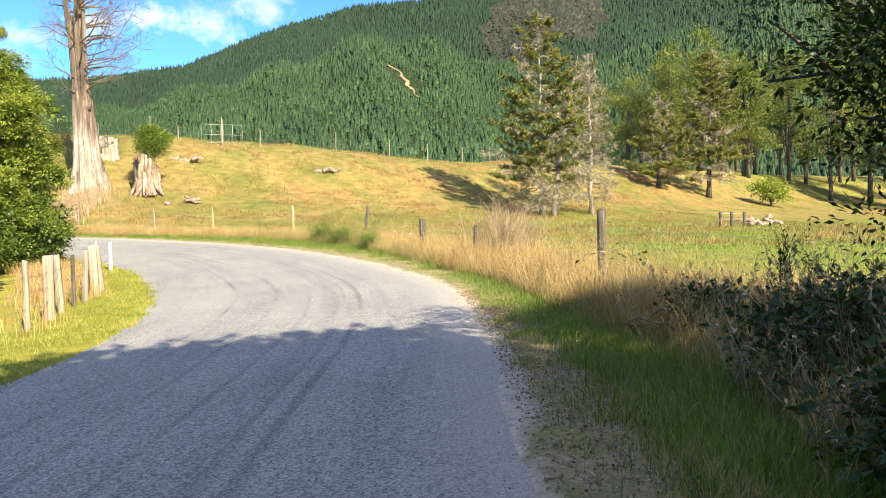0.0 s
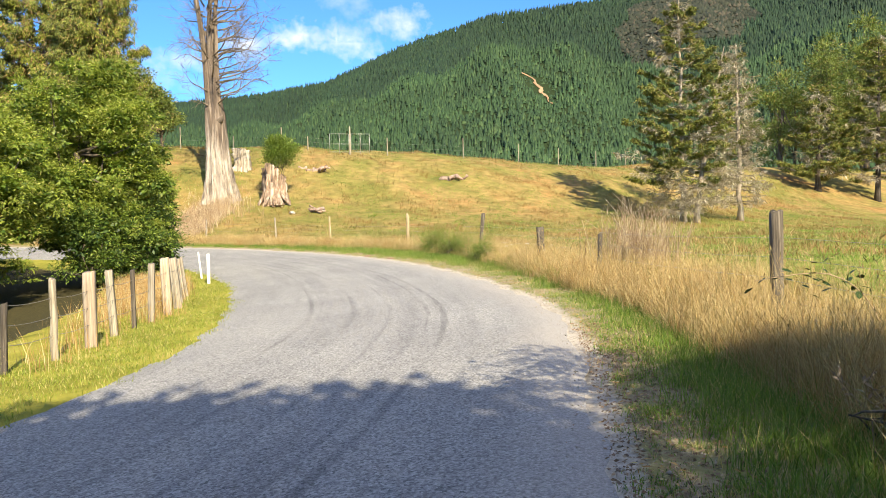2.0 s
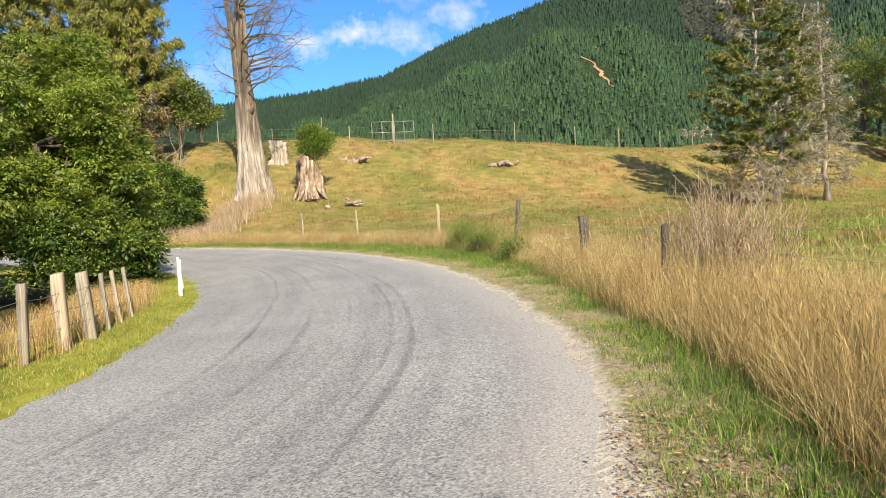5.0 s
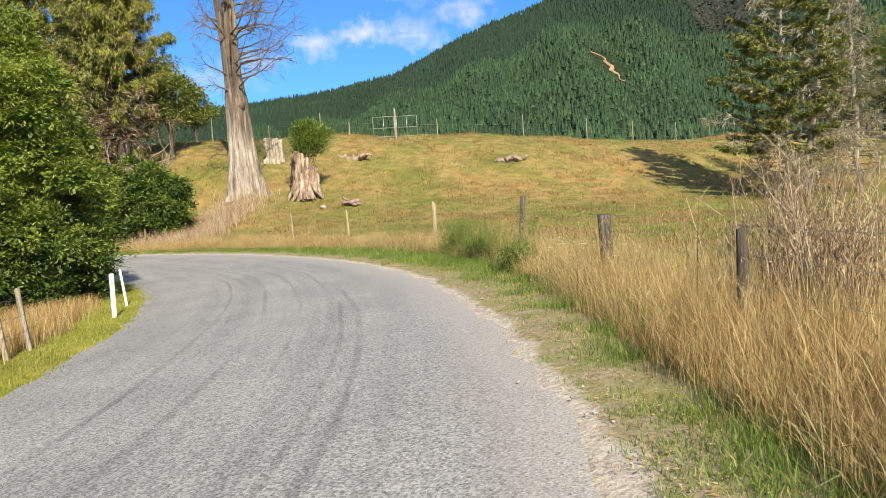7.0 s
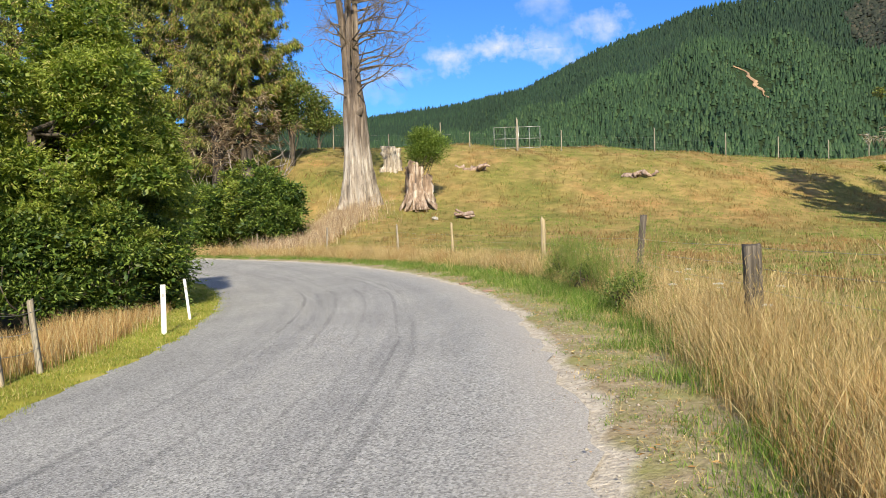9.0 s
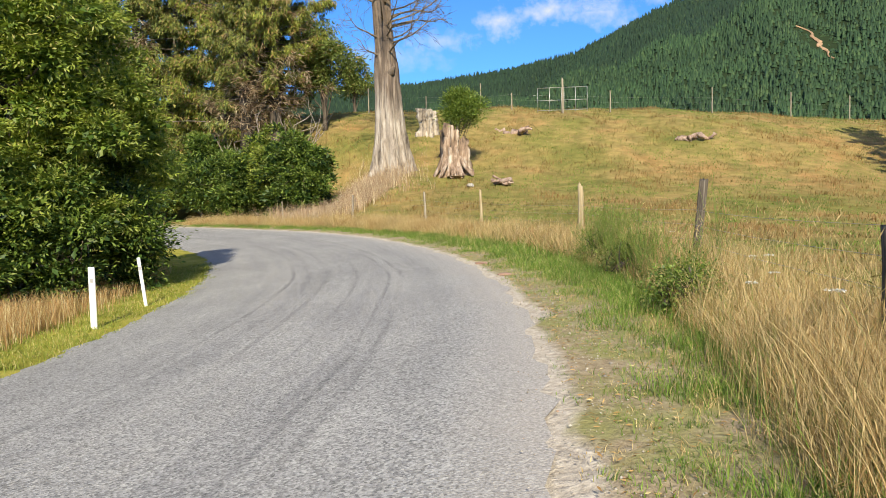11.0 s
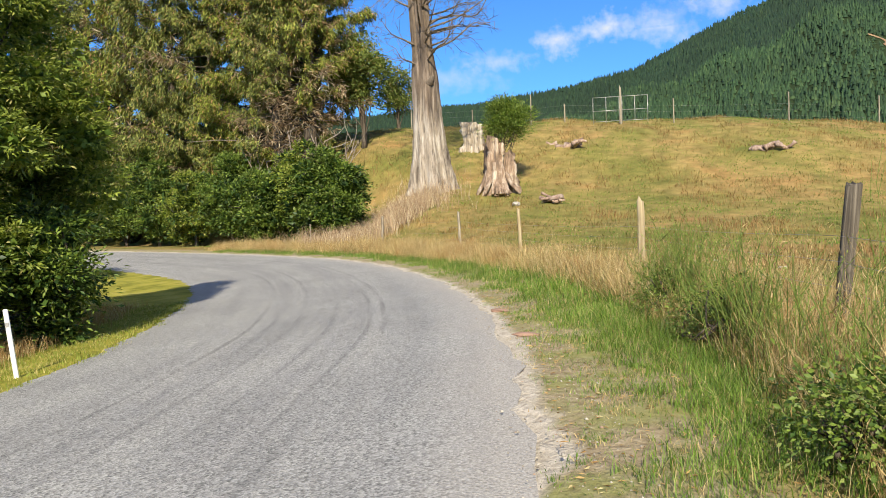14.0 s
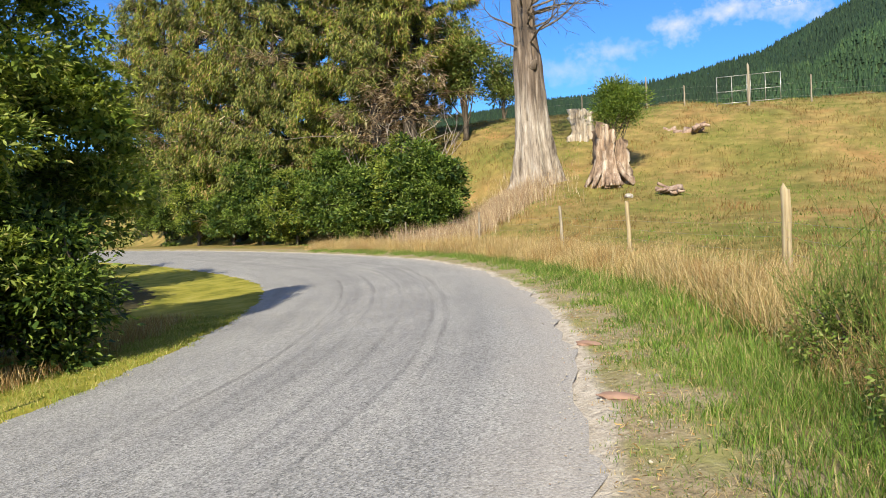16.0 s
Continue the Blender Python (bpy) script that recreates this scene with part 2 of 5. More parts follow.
POST_GREY = wood_mat("post_grey", (0.12, 0.1, 0.075), (0.3, 0.26, 0.2), (0.47, 0.42, 0.34), 0.05, 30, 0.9, 0.008)
POST_NEW = wood_mat("post_new", (0.32, 0.24, 0.12), (0.48, 0.38, 0.22), (0.58, 0.5, 0.32), 0.05, 30, 0.85, 0.005)
POST_RED = wood_mat("post_red", (0.2, 0.14, 0.095), (0.42, 0.33, 0.24), (0.58, 0.5, 0.39), 0.05, 30, 0.9, 0.008)


def plain(name, col, rough=0.5, metal=0.0, vary=0.15, scale=6.0):
    m, nt, p = nodes_of(name)
    n = noise_at(nt, scale, 5)
    c = mix(nt, 1.0, col, ramp(nt, n, [(0.3, (1 - vary,) * 3), (0.7, (1, 1, 1))]), 'MULTIPLY')
    nt.links.new(c, p.inputs["Base Color"])
    p.inputs["Roughness"].default_value, p.inputs["Metallic"].default_value = rough, metal
    bump(nt, p, noise_at(nt, scale * 8, 3), 0.2, 0.003)
    return m


WHITE_POST = plain("white_marker_plastic", (0.78, 0.78, 0.74), 0.45)
WIRE = plain("galvanised_wire", (0.32, 0.31, 0.29), 0.5, 0.8)
GALV = plain("galvanised_pipe", (0.45, 0.44, 0.42), 0.45, 0.7)
STONE = plain("pale_stone", (0.5, 0.46, 0.4), 0.9, 0, 0.4, 4)
REDSTONE = plain("reddish_stone", (0.34, 0.21, 0.15), 0.9, 0, 0.4, 4)


def ground_mat():
    m, nt, p = nodes_of("paddock_ground")
    s = at_attr(nt, "side")          # metres right of the road's outer edge
    far = at_attr(nt, "woodland")    # 1 on the forested hills
    slip = at_attr(nt, "slip")
    lush = at_attr(nt, "lush")
    n1, n2, n3 = noise_at(nt, 0.16, 6, 0.65), noise_at(nt, 1.3, 5, 0.6), noise_at(nt, 14.0, 5, 0.7)
    dry = ramp(nt, n1, [(0.32, (0.16, 0.175, 0.045)), (0.44, (0.25, 0.22, 0.07)), (0.56, (0.32, 0.24, 0.095)), (0.68, (0.36, 0.215, 0.09))])
    dry = mix(nt, 0.7, dry, ramp(nt, n2, [(0.32, (0.42, 0.46, 0.38)), (0.66, (1.05, 1.03, 1))]), 'MULTIPLY')
    dry = mix(nt, 0.6, dry, ramp(nt, noise_at(nt, 0.55, 5, 0.7), [(0.36, (0.6, 0.66, 0.55)), (0.6, (1.06, 1.0, 0.95))]), 'MULTIPLY')
    green = ramp(nt, n2, [(0.3, (0.1, 0.14, 0.022)), (0.6, (0.2, 0.24, 0.045)), (0.8, (0.33, 0.29, 0.09))])
    col = mix(nt, lush, dry, green)
    # the verge: gravel, then thin grass and bare soil
    ss = maths(nt, 'ADD', s, maths(nt, 'MULTIPLY', maths(nt, 'SUBTRACT', n2, 0.5), 1.1))
    soil = ramp(nt, n3, [(0.3, (0.2, 0.15, 0.09)), (0.55, (0.33, 0.27, 0.17)), (0.8, (0.46, 0.4, 0.3))])
    gravel = ramp(nt, n3, [(0.25, (0.27, 0.235, 0.19)), (0.5, (0.46, 0.41, 0.335)), (0.75, (0.64, 0.58, 0.49))])
    col = mix(nt, grey(nt, maths(nt, 'ADD', maths(nt, 'MULTIPLY', ss, 0.25), 0.1), 0.32, 0.52), mix(nt, grey(nt, n2, 0.45, 0.62), soil, mix(nt, 0.55, soil, green)), col)
    edge = maths(nt, 'ADD', s, maths(nt, 'MULTIPLY', maths(nt, 'SUBTRACT', n2, 0.5), 0.34))
    col = mix(nt, grey(nt, edge, 0.1, 0.24), gravel, col)
    left = maths(nt, 'LESS_THAN', s, -4.0)
    lawn = ramp(nt, n2, [(0.3, (0.14, 0.15, 0.022)), (0.55, (0.3, 0.28, 0.05)), (0.8, (0.4, 0.34, 0.11))])
    col = mix(nt, left, col, lawn)
    # beyond the inner verge, shade under the trees is painted as dark ground
    painted_shade_floor = ramp(nt, n3, [(0.3, (0.03, 0.028, 0.014)), (0.7, (0.085, 0.075, 0.035))])
    col = mix(nt, maths(nt, 'LESS_THAN', maths(nt, 'ADD', s, maths(nt, 'MULTIPLY', n2, 1.2)), -8.2), col, painted_shade_floor)
    woods = ramp(nt, n3, [(0.3, (0.012, 0.02, 0.008)), (0.7, (0.03, 0.05, 0.018))])
    col = mix(nt, far, col, woods)
    clay = ramp(nt, n2, [(0.3, (0.42, 0.22, 0.09)), (0.7, (0.68, 0.45, 0.24))])
    col = mix(nt, slip, col, clay)
    nt.links.new(col, p.inputs["Base Color"])
    p.inputs["Specular IOR Level"].default_value = 0.1
    p.inputs["Roughness"].default_value = 0.95
    bump(nt, p, n3, 0.8, 0.04)
    return m


def road_mat():
    m, nt, p = nodes_of("chip_seal")
    u, v = at_attr(nt, "across"), at_attr(nt, "along")
    cv = nt.nodes.new("ShaderNodeCombineXYZ")
    nt.links.new(u, cv.inputs[0])
    nt.links.new(maths(nt, 'MULTIPLY', v, 0.045), cv.inputs[1])
    streak = noise_at(nt, 2.4, 5, 0.65, cv.outputs[0])
    fine = noise_at(nt, 48.0, 4, 0.8)
    big = noise_at(nt, 0.5, 5, 0.6)
    vor = nd(nt, "ShaderNodeTexVoronoi", Scale=62.0)
    nt.links.new(nt.nodes.new("ShaderNodeTexCoord").outputs["Object"], vor.inputs["Vector"])
    chip = ramp(nt, vor.outputs["Color"], [(0.2, (0.2, 0.2, 0.2)), (0.8, (1.3, 1.29, 1.26))])
    col = ramp(nt, fine, [(0.34, (0.075, 0.074, 0.073)), (0.5, (0.234, 0.234, 0.23)), (0.66, (0.485, 0.485, 0.475))])
    col = mix(nt, 0.45, col, mix(nt, 1.0, chip, (0.415, 0.415, 0.408), 'MULTIPLY'))
    col = mix(nt, 0.8, col, ramp(nt, streak, [(0.32, (0.8, 0.8, 0.81)), (0.5, (0.97, 0.97, 0.97)), (0.68, (1.08, 1.07, 1.05))]), 'MULTIPLY')
    col = mix(nt, 0.5, col, ramp(nt, big, [(0.35, (0.78, 0.78, 0.78)), (0.65, (1.08, 1.08, 1.06))]), 'MULTIPLY')
    # tyre tracks: bitumen bands that wander along the bend
    wob = maths(nt, 'MULTIPLY', maths(nt, 'SUBTRACT', noise_at(nt, 0.09, 2, 0.4), 0.5), 0.9)
    uu = maths(nt, 'ADD', u, wob)
    broken = grey(nt, noise_at(nt, 5.5, 4, 0.65, cv.outputs[0]), 0.36, 0.6)
    for where, half, dark in ((1.5, 0.025, 0.7), (1.72, 0.02, 0.74), (1.95, 0.10, 0.87), (2.9, 0.025, 0.76), (3.35, 0.09, 0.87), (3.62, 0.025, 0.7), (2.3, 0.018, 0.78)):
        d = maths(nt, 'ABSOLUTE', maths(nt, 'SUBTRACT', uu, where))
        band = grey(nt, d, half, half * 2.3)
        inv = maths(nt, 'MULTIPLY', maths(nt, 'SUBTRACT', 1.0, band), broken)
        col = mix(nt, inv, col, mix(nt, 1.0, col, (dark, dark, dark * 1.02), 'MULTIPLY'))
    # loose pale grit toward the outer edge
    grit = maths(nt, 'ADD', u, maths(nt, 'MULTIPLY', maths(nt, 'SUBTRACT', big, 0.5), 1.0))
    col = mix(nt, maths(nt, 'MULTIPLY', maths(nt, 'SUBTRACT', 1.0, grey(nt, grit, 0.1, 0.75)), 0.7), col, ramp(nt, fine, [(0.3, (0.22, 0.2, 0.18)), (0.7, (0.52, 0.49, 0.44))]))
    nt.links.new(col, p.inputs["Base Color"])
    p.inputs["Roughness"].default_value = 0.85
    p.inputs["Specular IOR Level"].default_value = 0.3
    bump(nt, p, vor.outputs["Distance"], 0.6, 0.008)
    return m


PETAL = leaf_mat("white_petals", (0.7, 0.7, 0.66), (0.85, 0.85, 0.8), None, 0.1, 0.3)
LITTER = leaf_mat("fallen_leaves", (0.2, 0.125, 0.075), (0.4, 0.28, 0.18), (0.46, 0.36, 0.24), 0.15, 0.1, 0.8, 2.0)
GRIT = leaf_mat("gravel_stones", (0.26, 0.23, 0.19), (0.56, 0.52, 0.45), (0.4, 0.28, 0.2), 0.1, 0.0, 0.9)
CLAY = plain("orange_clay", (0.42, 0.27, 0.15), 0.95, 0, 0.55, 0.12)
GROUND, ROAD = ground_mat(), road_mat()

# ---- the lie of the land ----
EDGE = [(0.35, -60), (0.4, -40), (0.45, -20), (0.52, -6), (0.57, 3), (0.65, 8.5), (0.4, 13), (-0.6, 17.1), (-2.05, 21), (-4.15, 25.5),
        (-7.6, 30.8), (-12.0, 35.8), (-17.2, 40.2), (-22.8, 43.4), (-31.5, 46.6), (-44, 50), (-60, 52.5), (-90, 54.5)]


def spline(points, step):
    P = np.array(points, float)
    out = []
    for i in range(len(P) - 1):
        a, b, c, d = P[max(i - 1, 0)], P[i], P[i + 1], P[min(i + 2, len(P) - 1)]
        n = max(2, int(np.linalg.norm(c - b) / step))
        t = np.linspace(0, 1, n, endpoint=False)[:, None]
        out.append(0.5 * (2 * b + (c - a) * t + (2 * a - 5 * b + 4 * c - d) * t ** 2 + (3 * b - a - 3 * c + d) * t ** 3))
    return np.concatenate(out + [P[-1:]])


RP = spline(EDGE, 0.5)
RT = np.gradient(RP, axis=0)
RT /= np.linalg.norm(RT, axis=1)[:, None]
RN = np.stack([RT[:, 1], -RT[:, 0]], 1)                 # to the right of the road
RA = np.concatenate([[0], np.cumsum(np.linalg.norm(np.diff(RP, axis=0), axis=1))])
A0 = RA[np.argmin(np.abs(RP[:, 1]))]                    # along = 0 abreast of the start
RA = RA - A0
WIDTH = np.interp(RA, [0, 8, 18, 30, 60], [4.75, 4.95, 5.35, 5.6, 5.7])


def side_of(x, y):
    """Metres right of the road's outer edge, and the index of the nearest place along it."""
    x, y = np.atleast_1d(x).astype(float), np.atleast_1d(y).astype(float)
    s, idx = np.empty(len(x)), np.empty(len(x), int)
    for i in range(0, len(x), 4000):
        q = np.stack([x[i:i + 4000], y[i:i + 4000]], 1)
        d = ((q[:, None] - RP[None]) ** 2).sum(2)
        k = d.argmin(1)
        s[i:i + 4000] = np.sqrt(d.min(1)) * np.sign(((q - RP[k]) * RN[k]).sum(1))
        idx[i:i + 4000] = k
    return s, idx


def smooth(a, b, x):
    t = np.clip((x - a) / (b - a), 0, 1)
    return t * t * (3 - 2 * t)


def wave(x, y, scale, seed):
    """Cheap smooth noise from a few sines."""
    r = R0(seed)
    z = 0
    for k in range(6):
        a, f, ph = r.uniform(0, 6.28), r.uniform(0.6, 1.7) / scale, r.uniform(0, 6.28)
        z = z + np.sin((x * math.cos(a) + y * math.sin(a)) * f * 6.28 + ph)
    return z / 6


SKY_AZ = [-75, -60, -45, -35, -30.5, -26.2, -17.4, -9.7, -4.5, 3.2, 11.4, 20, 35, 60, 80]
SKY_EL = [0.10, 0.12, 0.133, 0.148, 0.155, 0.161, 0.187, 0.25, 0.274, 0.288, 0.306, 0.325, 0.34, 0.3, 0.2]


def mountain(x, y):
    rad, az = np.hypot(x, y), np.degrees(np.arctan2(x, y))
    top = np.interp(az, SKY_AZ, SKY_EL) * 1150
    q = np.clip((rad - 300) / 850, 0, 1.6)
    q = np.where(q > 1, 1 - (q - 1) * 0.5, q)
    rise = (top - 10) * np.clip(q, 0, 1) ** 1.45
    spur = 16 * np.sin(np.radians(az) * 17 + rad * 0.004 + 0.8) + 9 * np.sin(np.radians(az) * 41 - rad * 0.006)
    main = rise + spur * np.clip(np.sin(np.pi * np.clip(q, 0, 1)), 0, 1) * (rad < 1160)
    crest = np.interp(az, [-40, -24, -17, -13, -7, -3, 1, 6, 11, 16, 25, 40], [0.03, 0.115, 0.15, 0.172, 0.208, 0.23, 0.225, 0.19, 0.17, 0.2, 0.24, 0.26]) * 700
    qf = (rad - 300) / 400
    front = np.where(qf < 1, crest * np.clip(qf, 0, 1) ** 1.2, crest - 0.3 * (rad - 700)) + 5 * np.sin(np.radians(az) * 60 + rad * 0.01) * np.clip(qf, 0, 1)
    return np.maximum(main, front)


def ground_z(x, y, s=None, idx=None):
    x, y = np.atleast_1d(x).astype(float), np.atleast_1d(y).astype(float)
    if s is None:
        s, idx = side_of(x, y)
    W = WIDTH[idx]
    z = np.where(s > 0, 0.05 * np.clip(s, 0, 2.5), 0.075 * np.maximum(s, -W))
    u = np.clip(-W - s, 0, None)
    z = z - 0.07 * np.clip(u, 0, 2.2) - 1.5 * smooth(2.6, 8, u) * (1 - 0.75 * smooth(24, 34, RA[idx]))
    # the grassy hill beyond the outer fence
    p = -0.35 * x + 0.94 * y - 6 * smooth(-10, 12, x) - 0.5 * np.clip(x - 12, 0, 60)
    hill = np.interp(p, [36, 44, 52, 58, 62, 67, 72, 76, 80, 86, 110, 150, 200], [0, 0.25, 1.0, 2.0, 3.1, 5.1, 7.1, 8.2, 8.7, 8.8, 7.5, 3, 0])
    hill = hill + 0.16 * wave(x, y, 9.0, 3) * smooth(38, 60, p) + 0.05 * wave(x, y, 2.6, 4) * smooth(1.5, 6, s)
    hill = hill - np.interp(x, [-24, -14, -4, 4, 12, 30], [0, 0.5, 1.3, 1.75, 1.2, 1.0]) * smooth(62, 78, p)
    late = 4.5 * smooth(-20, -28, x)
    z = z + hill * smooth(1.0 + late, 8.0 + 1.3 * late, s)
    return z + mountain(x, y) * smooth(260, 330, np.hypot(x, y))


def gz(x, y):
    return float(ground_z(x, y)[0])


def axis(dense, far, step, growth):
    out = list(np.arange(dense[0], dense[1] + 1e-6, step))
    d, v = step, out[-1]
    while v < far[1]:
        d *= growth
        v += d
        out.append(v)
    d, v, low = step, dense[0], []
    while v > far[0]:
        d *= growth
        v -= d
        low.append(v)
    return np.array(low[::-1] + out)


SLIP = [(-2.9, 612, 0.4), (-2.1, 610, 0.8), (-1.55, 598, 2.0), (-1.2, 580, 1.8), (-0.8, 560, 0.6), (-0.2, 536, 0.3)]


def slip_mask(x, y, wider=1.0):
    """1 on the bare clay slip of the far hillside."""
    P = np.array([(r * math.sin(radians(a)), r * math.cos(radians(a))) for a, r, w in SLIP])
    best = np.zeros(len(x))
    for (a, b), w in zip(zip(P[:-1], P[1:]), [q[2] for q in SLIP]):
        t = np.clip(((x - a[0]) * (b - a)[0] + (y - a[1]) * (b - a)[1]) / ((b - a) ** 2).sum(), 0, 1)
        d = np.hypot(x - a[0] - t * (b - a)[0], y - a[1] - t * (b - a)[1])
        best = np.maximum(best, (d < w * wider).astype(float))
    return best


def build_ground():
    xs = axis((-48, 30), (-1700, 1700), 0.45, 1.07)
    ys = axis((-6, 96), (-300, 1700), 0.45, 1.07)
    X, Y = np.meshgrid(xs, ys)
    x, y = X.ravel(), Y.ravel()
    s, idx = side_of(x, y)
    z = ground_z(x, y, s, idx)
    under = smooth(0.0, 0.5, -s) * smooth(0.0, 0.5, s + WIDTH[idx])
    z = z - 0.12 * under
    nx, ny = len(xs), len(ys)
    i = (np.arange(ny - 1)[:, None] * nx + np.arange(nx - 1)[None]).ravel()
    F = np.stack([i, i + 1, i + nx + 1, i + nx], 1)
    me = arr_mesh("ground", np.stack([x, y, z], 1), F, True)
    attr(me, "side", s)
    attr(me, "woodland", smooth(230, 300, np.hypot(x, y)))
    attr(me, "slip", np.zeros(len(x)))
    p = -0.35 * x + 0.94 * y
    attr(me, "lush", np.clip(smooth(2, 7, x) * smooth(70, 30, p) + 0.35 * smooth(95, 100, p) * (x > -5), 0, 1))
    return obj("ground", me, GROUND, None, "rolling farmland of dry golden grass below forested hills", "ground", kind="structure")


def build_road():
    cols = 15
    keep = np.where(RA > -60)[0]
    f = np.linspace(0, 1, cols)
    r = R0(5)
    V, U, A = [], [], []
    for k in keep:
        wig = 0.05 * math.sin(RA[k] * 2.1) + 0.05 * math.sin(RA[k] * 5.3 + 1) + 0.03 * r.uniform(-1, 1)
        wig2 = 0.05 * math.sin(RA[k] * 1.7 + 2) + 0.04 * math.sin(RA[k] * 6.1) + 0.03 * r.uniform(-1, 1)
        for t in f:
            d = -wig * (1 - t) + t * (WIDTH[k] + wig2)
            q = RP[k] - RN[k] * d
            V.append((q[0], q[1], 0.075 * -d + 0.012 - 0.035 * (t < 1e-6 or t > 1 - 1e-6)))
            U.append(d)
            A.append(RA[k])
    n = len(keep)
    i = (np.arange(n - 1)[:, None] * cols + np.arange(cols - 1)[None]).ravel()
    me = arr_mesh("road", V, np.stack([i, i + cols, i + cols + 1, i + 1], 1), True)
    attr(me, "across", U)
    attr(me, "along", A)
    return obj("road", me, ROAD, None, "narrow grey chip-sealed country road with dark tyre marks", "road", kind="structure")


build_ground()
build_road()


# ---- plants: generators ----
def leaves(rng, C, D, size, ratio=0.45, droop=0.0, jitter=0.5):
    """Rhombic folded leaves at the places C, pointing along D: four vertices, two triangles each."""
    n = len(C)
    D = D + rng.normal(0, jitter, (n, 3)) + np.array([0, 0, -droop])
    D /= np.linalg.norm(D, axis=1)[:, None] + 1e-9
    S = np.cross(D, rng.normal(0, 1, (n, 3)) * 0.6 + np.array([0, 0, 1.0]))
    S /= np.linalg.norm(S, axis=1)[:, None] + 1e-9
    L = size * rng.uniform(0.65, 1.3, n)[:, None]
    N = np.cross(S, D)
    V = np.stack([C, C + D * L * 0.5 + S * L * ratio * 0.5 + N * L * 0.08, C + D * L, C + D * L * 0.5 - S * L * ratio * 0.5 + N * L * 0.08], 1).reshape(-1, 3)
    i = np.arange(n)[:, None] * 4
    F = np.concatenate([i + np.array([[0, 1, 2]]), i + np.array([[0, 2, 3]])])
    return V, F


def clump_points(rng, blobs, n, per=26, spread=0.32, inner=0.75, flat=0.55):
    """Places for leaves in small sprays over the surfaces of many blobs, with gaps between."""
    w = np.array([b[3] ** 2 for b in blobs])
    pick = rng.choice(len(blobs), max(1, n // per), p=w / w.sum())
    B = np.array(blobs)[pick]
    d = rng.normal(0, 1, (len(pick), 3))
    d /= np.linalg.norm(d, axis=1)[:, None]
    d[:, 2] = np.where(d[:, 2] < -0.5, -d[:, 2], d[:, 2])
    r = B[:, 3] * rng.uniform(inner, 1.08, len(pick))
    C = B[:, :3] + d * r[:, None] * np.array([1, 1, 0.85])
    C, O = np.repeat(C, per, 0), np.repeat(d, per, 0)
    off = rng.normal(0, spread, C.shape) * np.array([1, 1, flat])
    out = O * 0.5 + off / spread * 0.6
    return C + off, out


def blob_crown(rng, centre, size, count, small):
    """Many overlapping blobs within an ellipsoid, larger inside, as a crown's lumps."""
    out = []
    for _ in range(count):
        d = rng.normal(0, 1, 3)
        d /= np.linalg.norm(d)
        k = rng.uniform(0.35, 0.95)
        r = small * rng.uniform(0.6, 1.35)
        out.append((centre[0] + d[0] * k * (size[0] - r * .5), centre[1] + d[1] * k * (size[1] - r * .5), centre[2] + d[2] * k * (size[2] - r * .5), r))
    return out


def broadleaf(name, xy, blobs, n, size, leaf, bark, label, category, seed, trunk=0.16, per=26, spread=0.3, ratio=0.42, droop=0.25, dark=None, group=""):
    """A tree or tall shrub: trunk, limbs to the lumps of the crown, and the crown of leaves. Blobs are given from its foot."""
    rng = R0(seed)
    t = thing(name, (xy[0], xy[1], gz(*xy) - 0.05), label, category, group)
    top = max(b[2] for b in blobs)
    pile = Pile()
    stem = [(0, 0, 0), (rng.normal(0, .1), rng.normal(0, .1), top * 0.3), (rng.normal(0, .25), rng.normal(0, .25), top * 0.62)]
    stem = spline(stem, top * 0.1)
    pile.add(*tube(stem, np.linspace(trunk * 1.3, trunk * 0.5, len(stem)), 9, rng, 0.06, 0.1))
    for b in blobs[:: max(1, len(blobs) // 26)]:
        k = rng.randint(len(stem) // 4, len(stem))
        a, e = stem[k], np.array(b[:3])
        m = (a + e) / 2 + rng.normal(0, 0.15, 3) + np.array([0, 0, -0.1])
        pts = spline([a, m, e], 0.4)
        pile.add(*tube(pts, np.linspace(trunk * 0.4, 0.012, len(pts)), 5, rng, 0.05))
    wood = part("trunk", pile.mesh("trunk", True), bark, t)
    if name == "bramble":
        wood["kind"] = "stuff"
    C, D = clump_points(rng, blobs, n, per, spread, 0.75, 0.28 if n > 60000 else 0.55)
    V, F = leaves(rng, C, D, size, ratio, droop)
    part("crown", arr_mesh("crown", V, F), leaf, t)
    # darker inner leaves: the shade within the crown put into their colour
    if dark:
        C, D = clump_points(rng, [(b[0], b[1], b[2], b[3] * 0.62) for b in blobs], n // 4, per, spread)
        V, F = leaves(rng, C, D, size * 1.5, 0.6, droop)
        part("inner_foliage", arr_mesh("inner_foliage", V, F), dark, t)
    return t


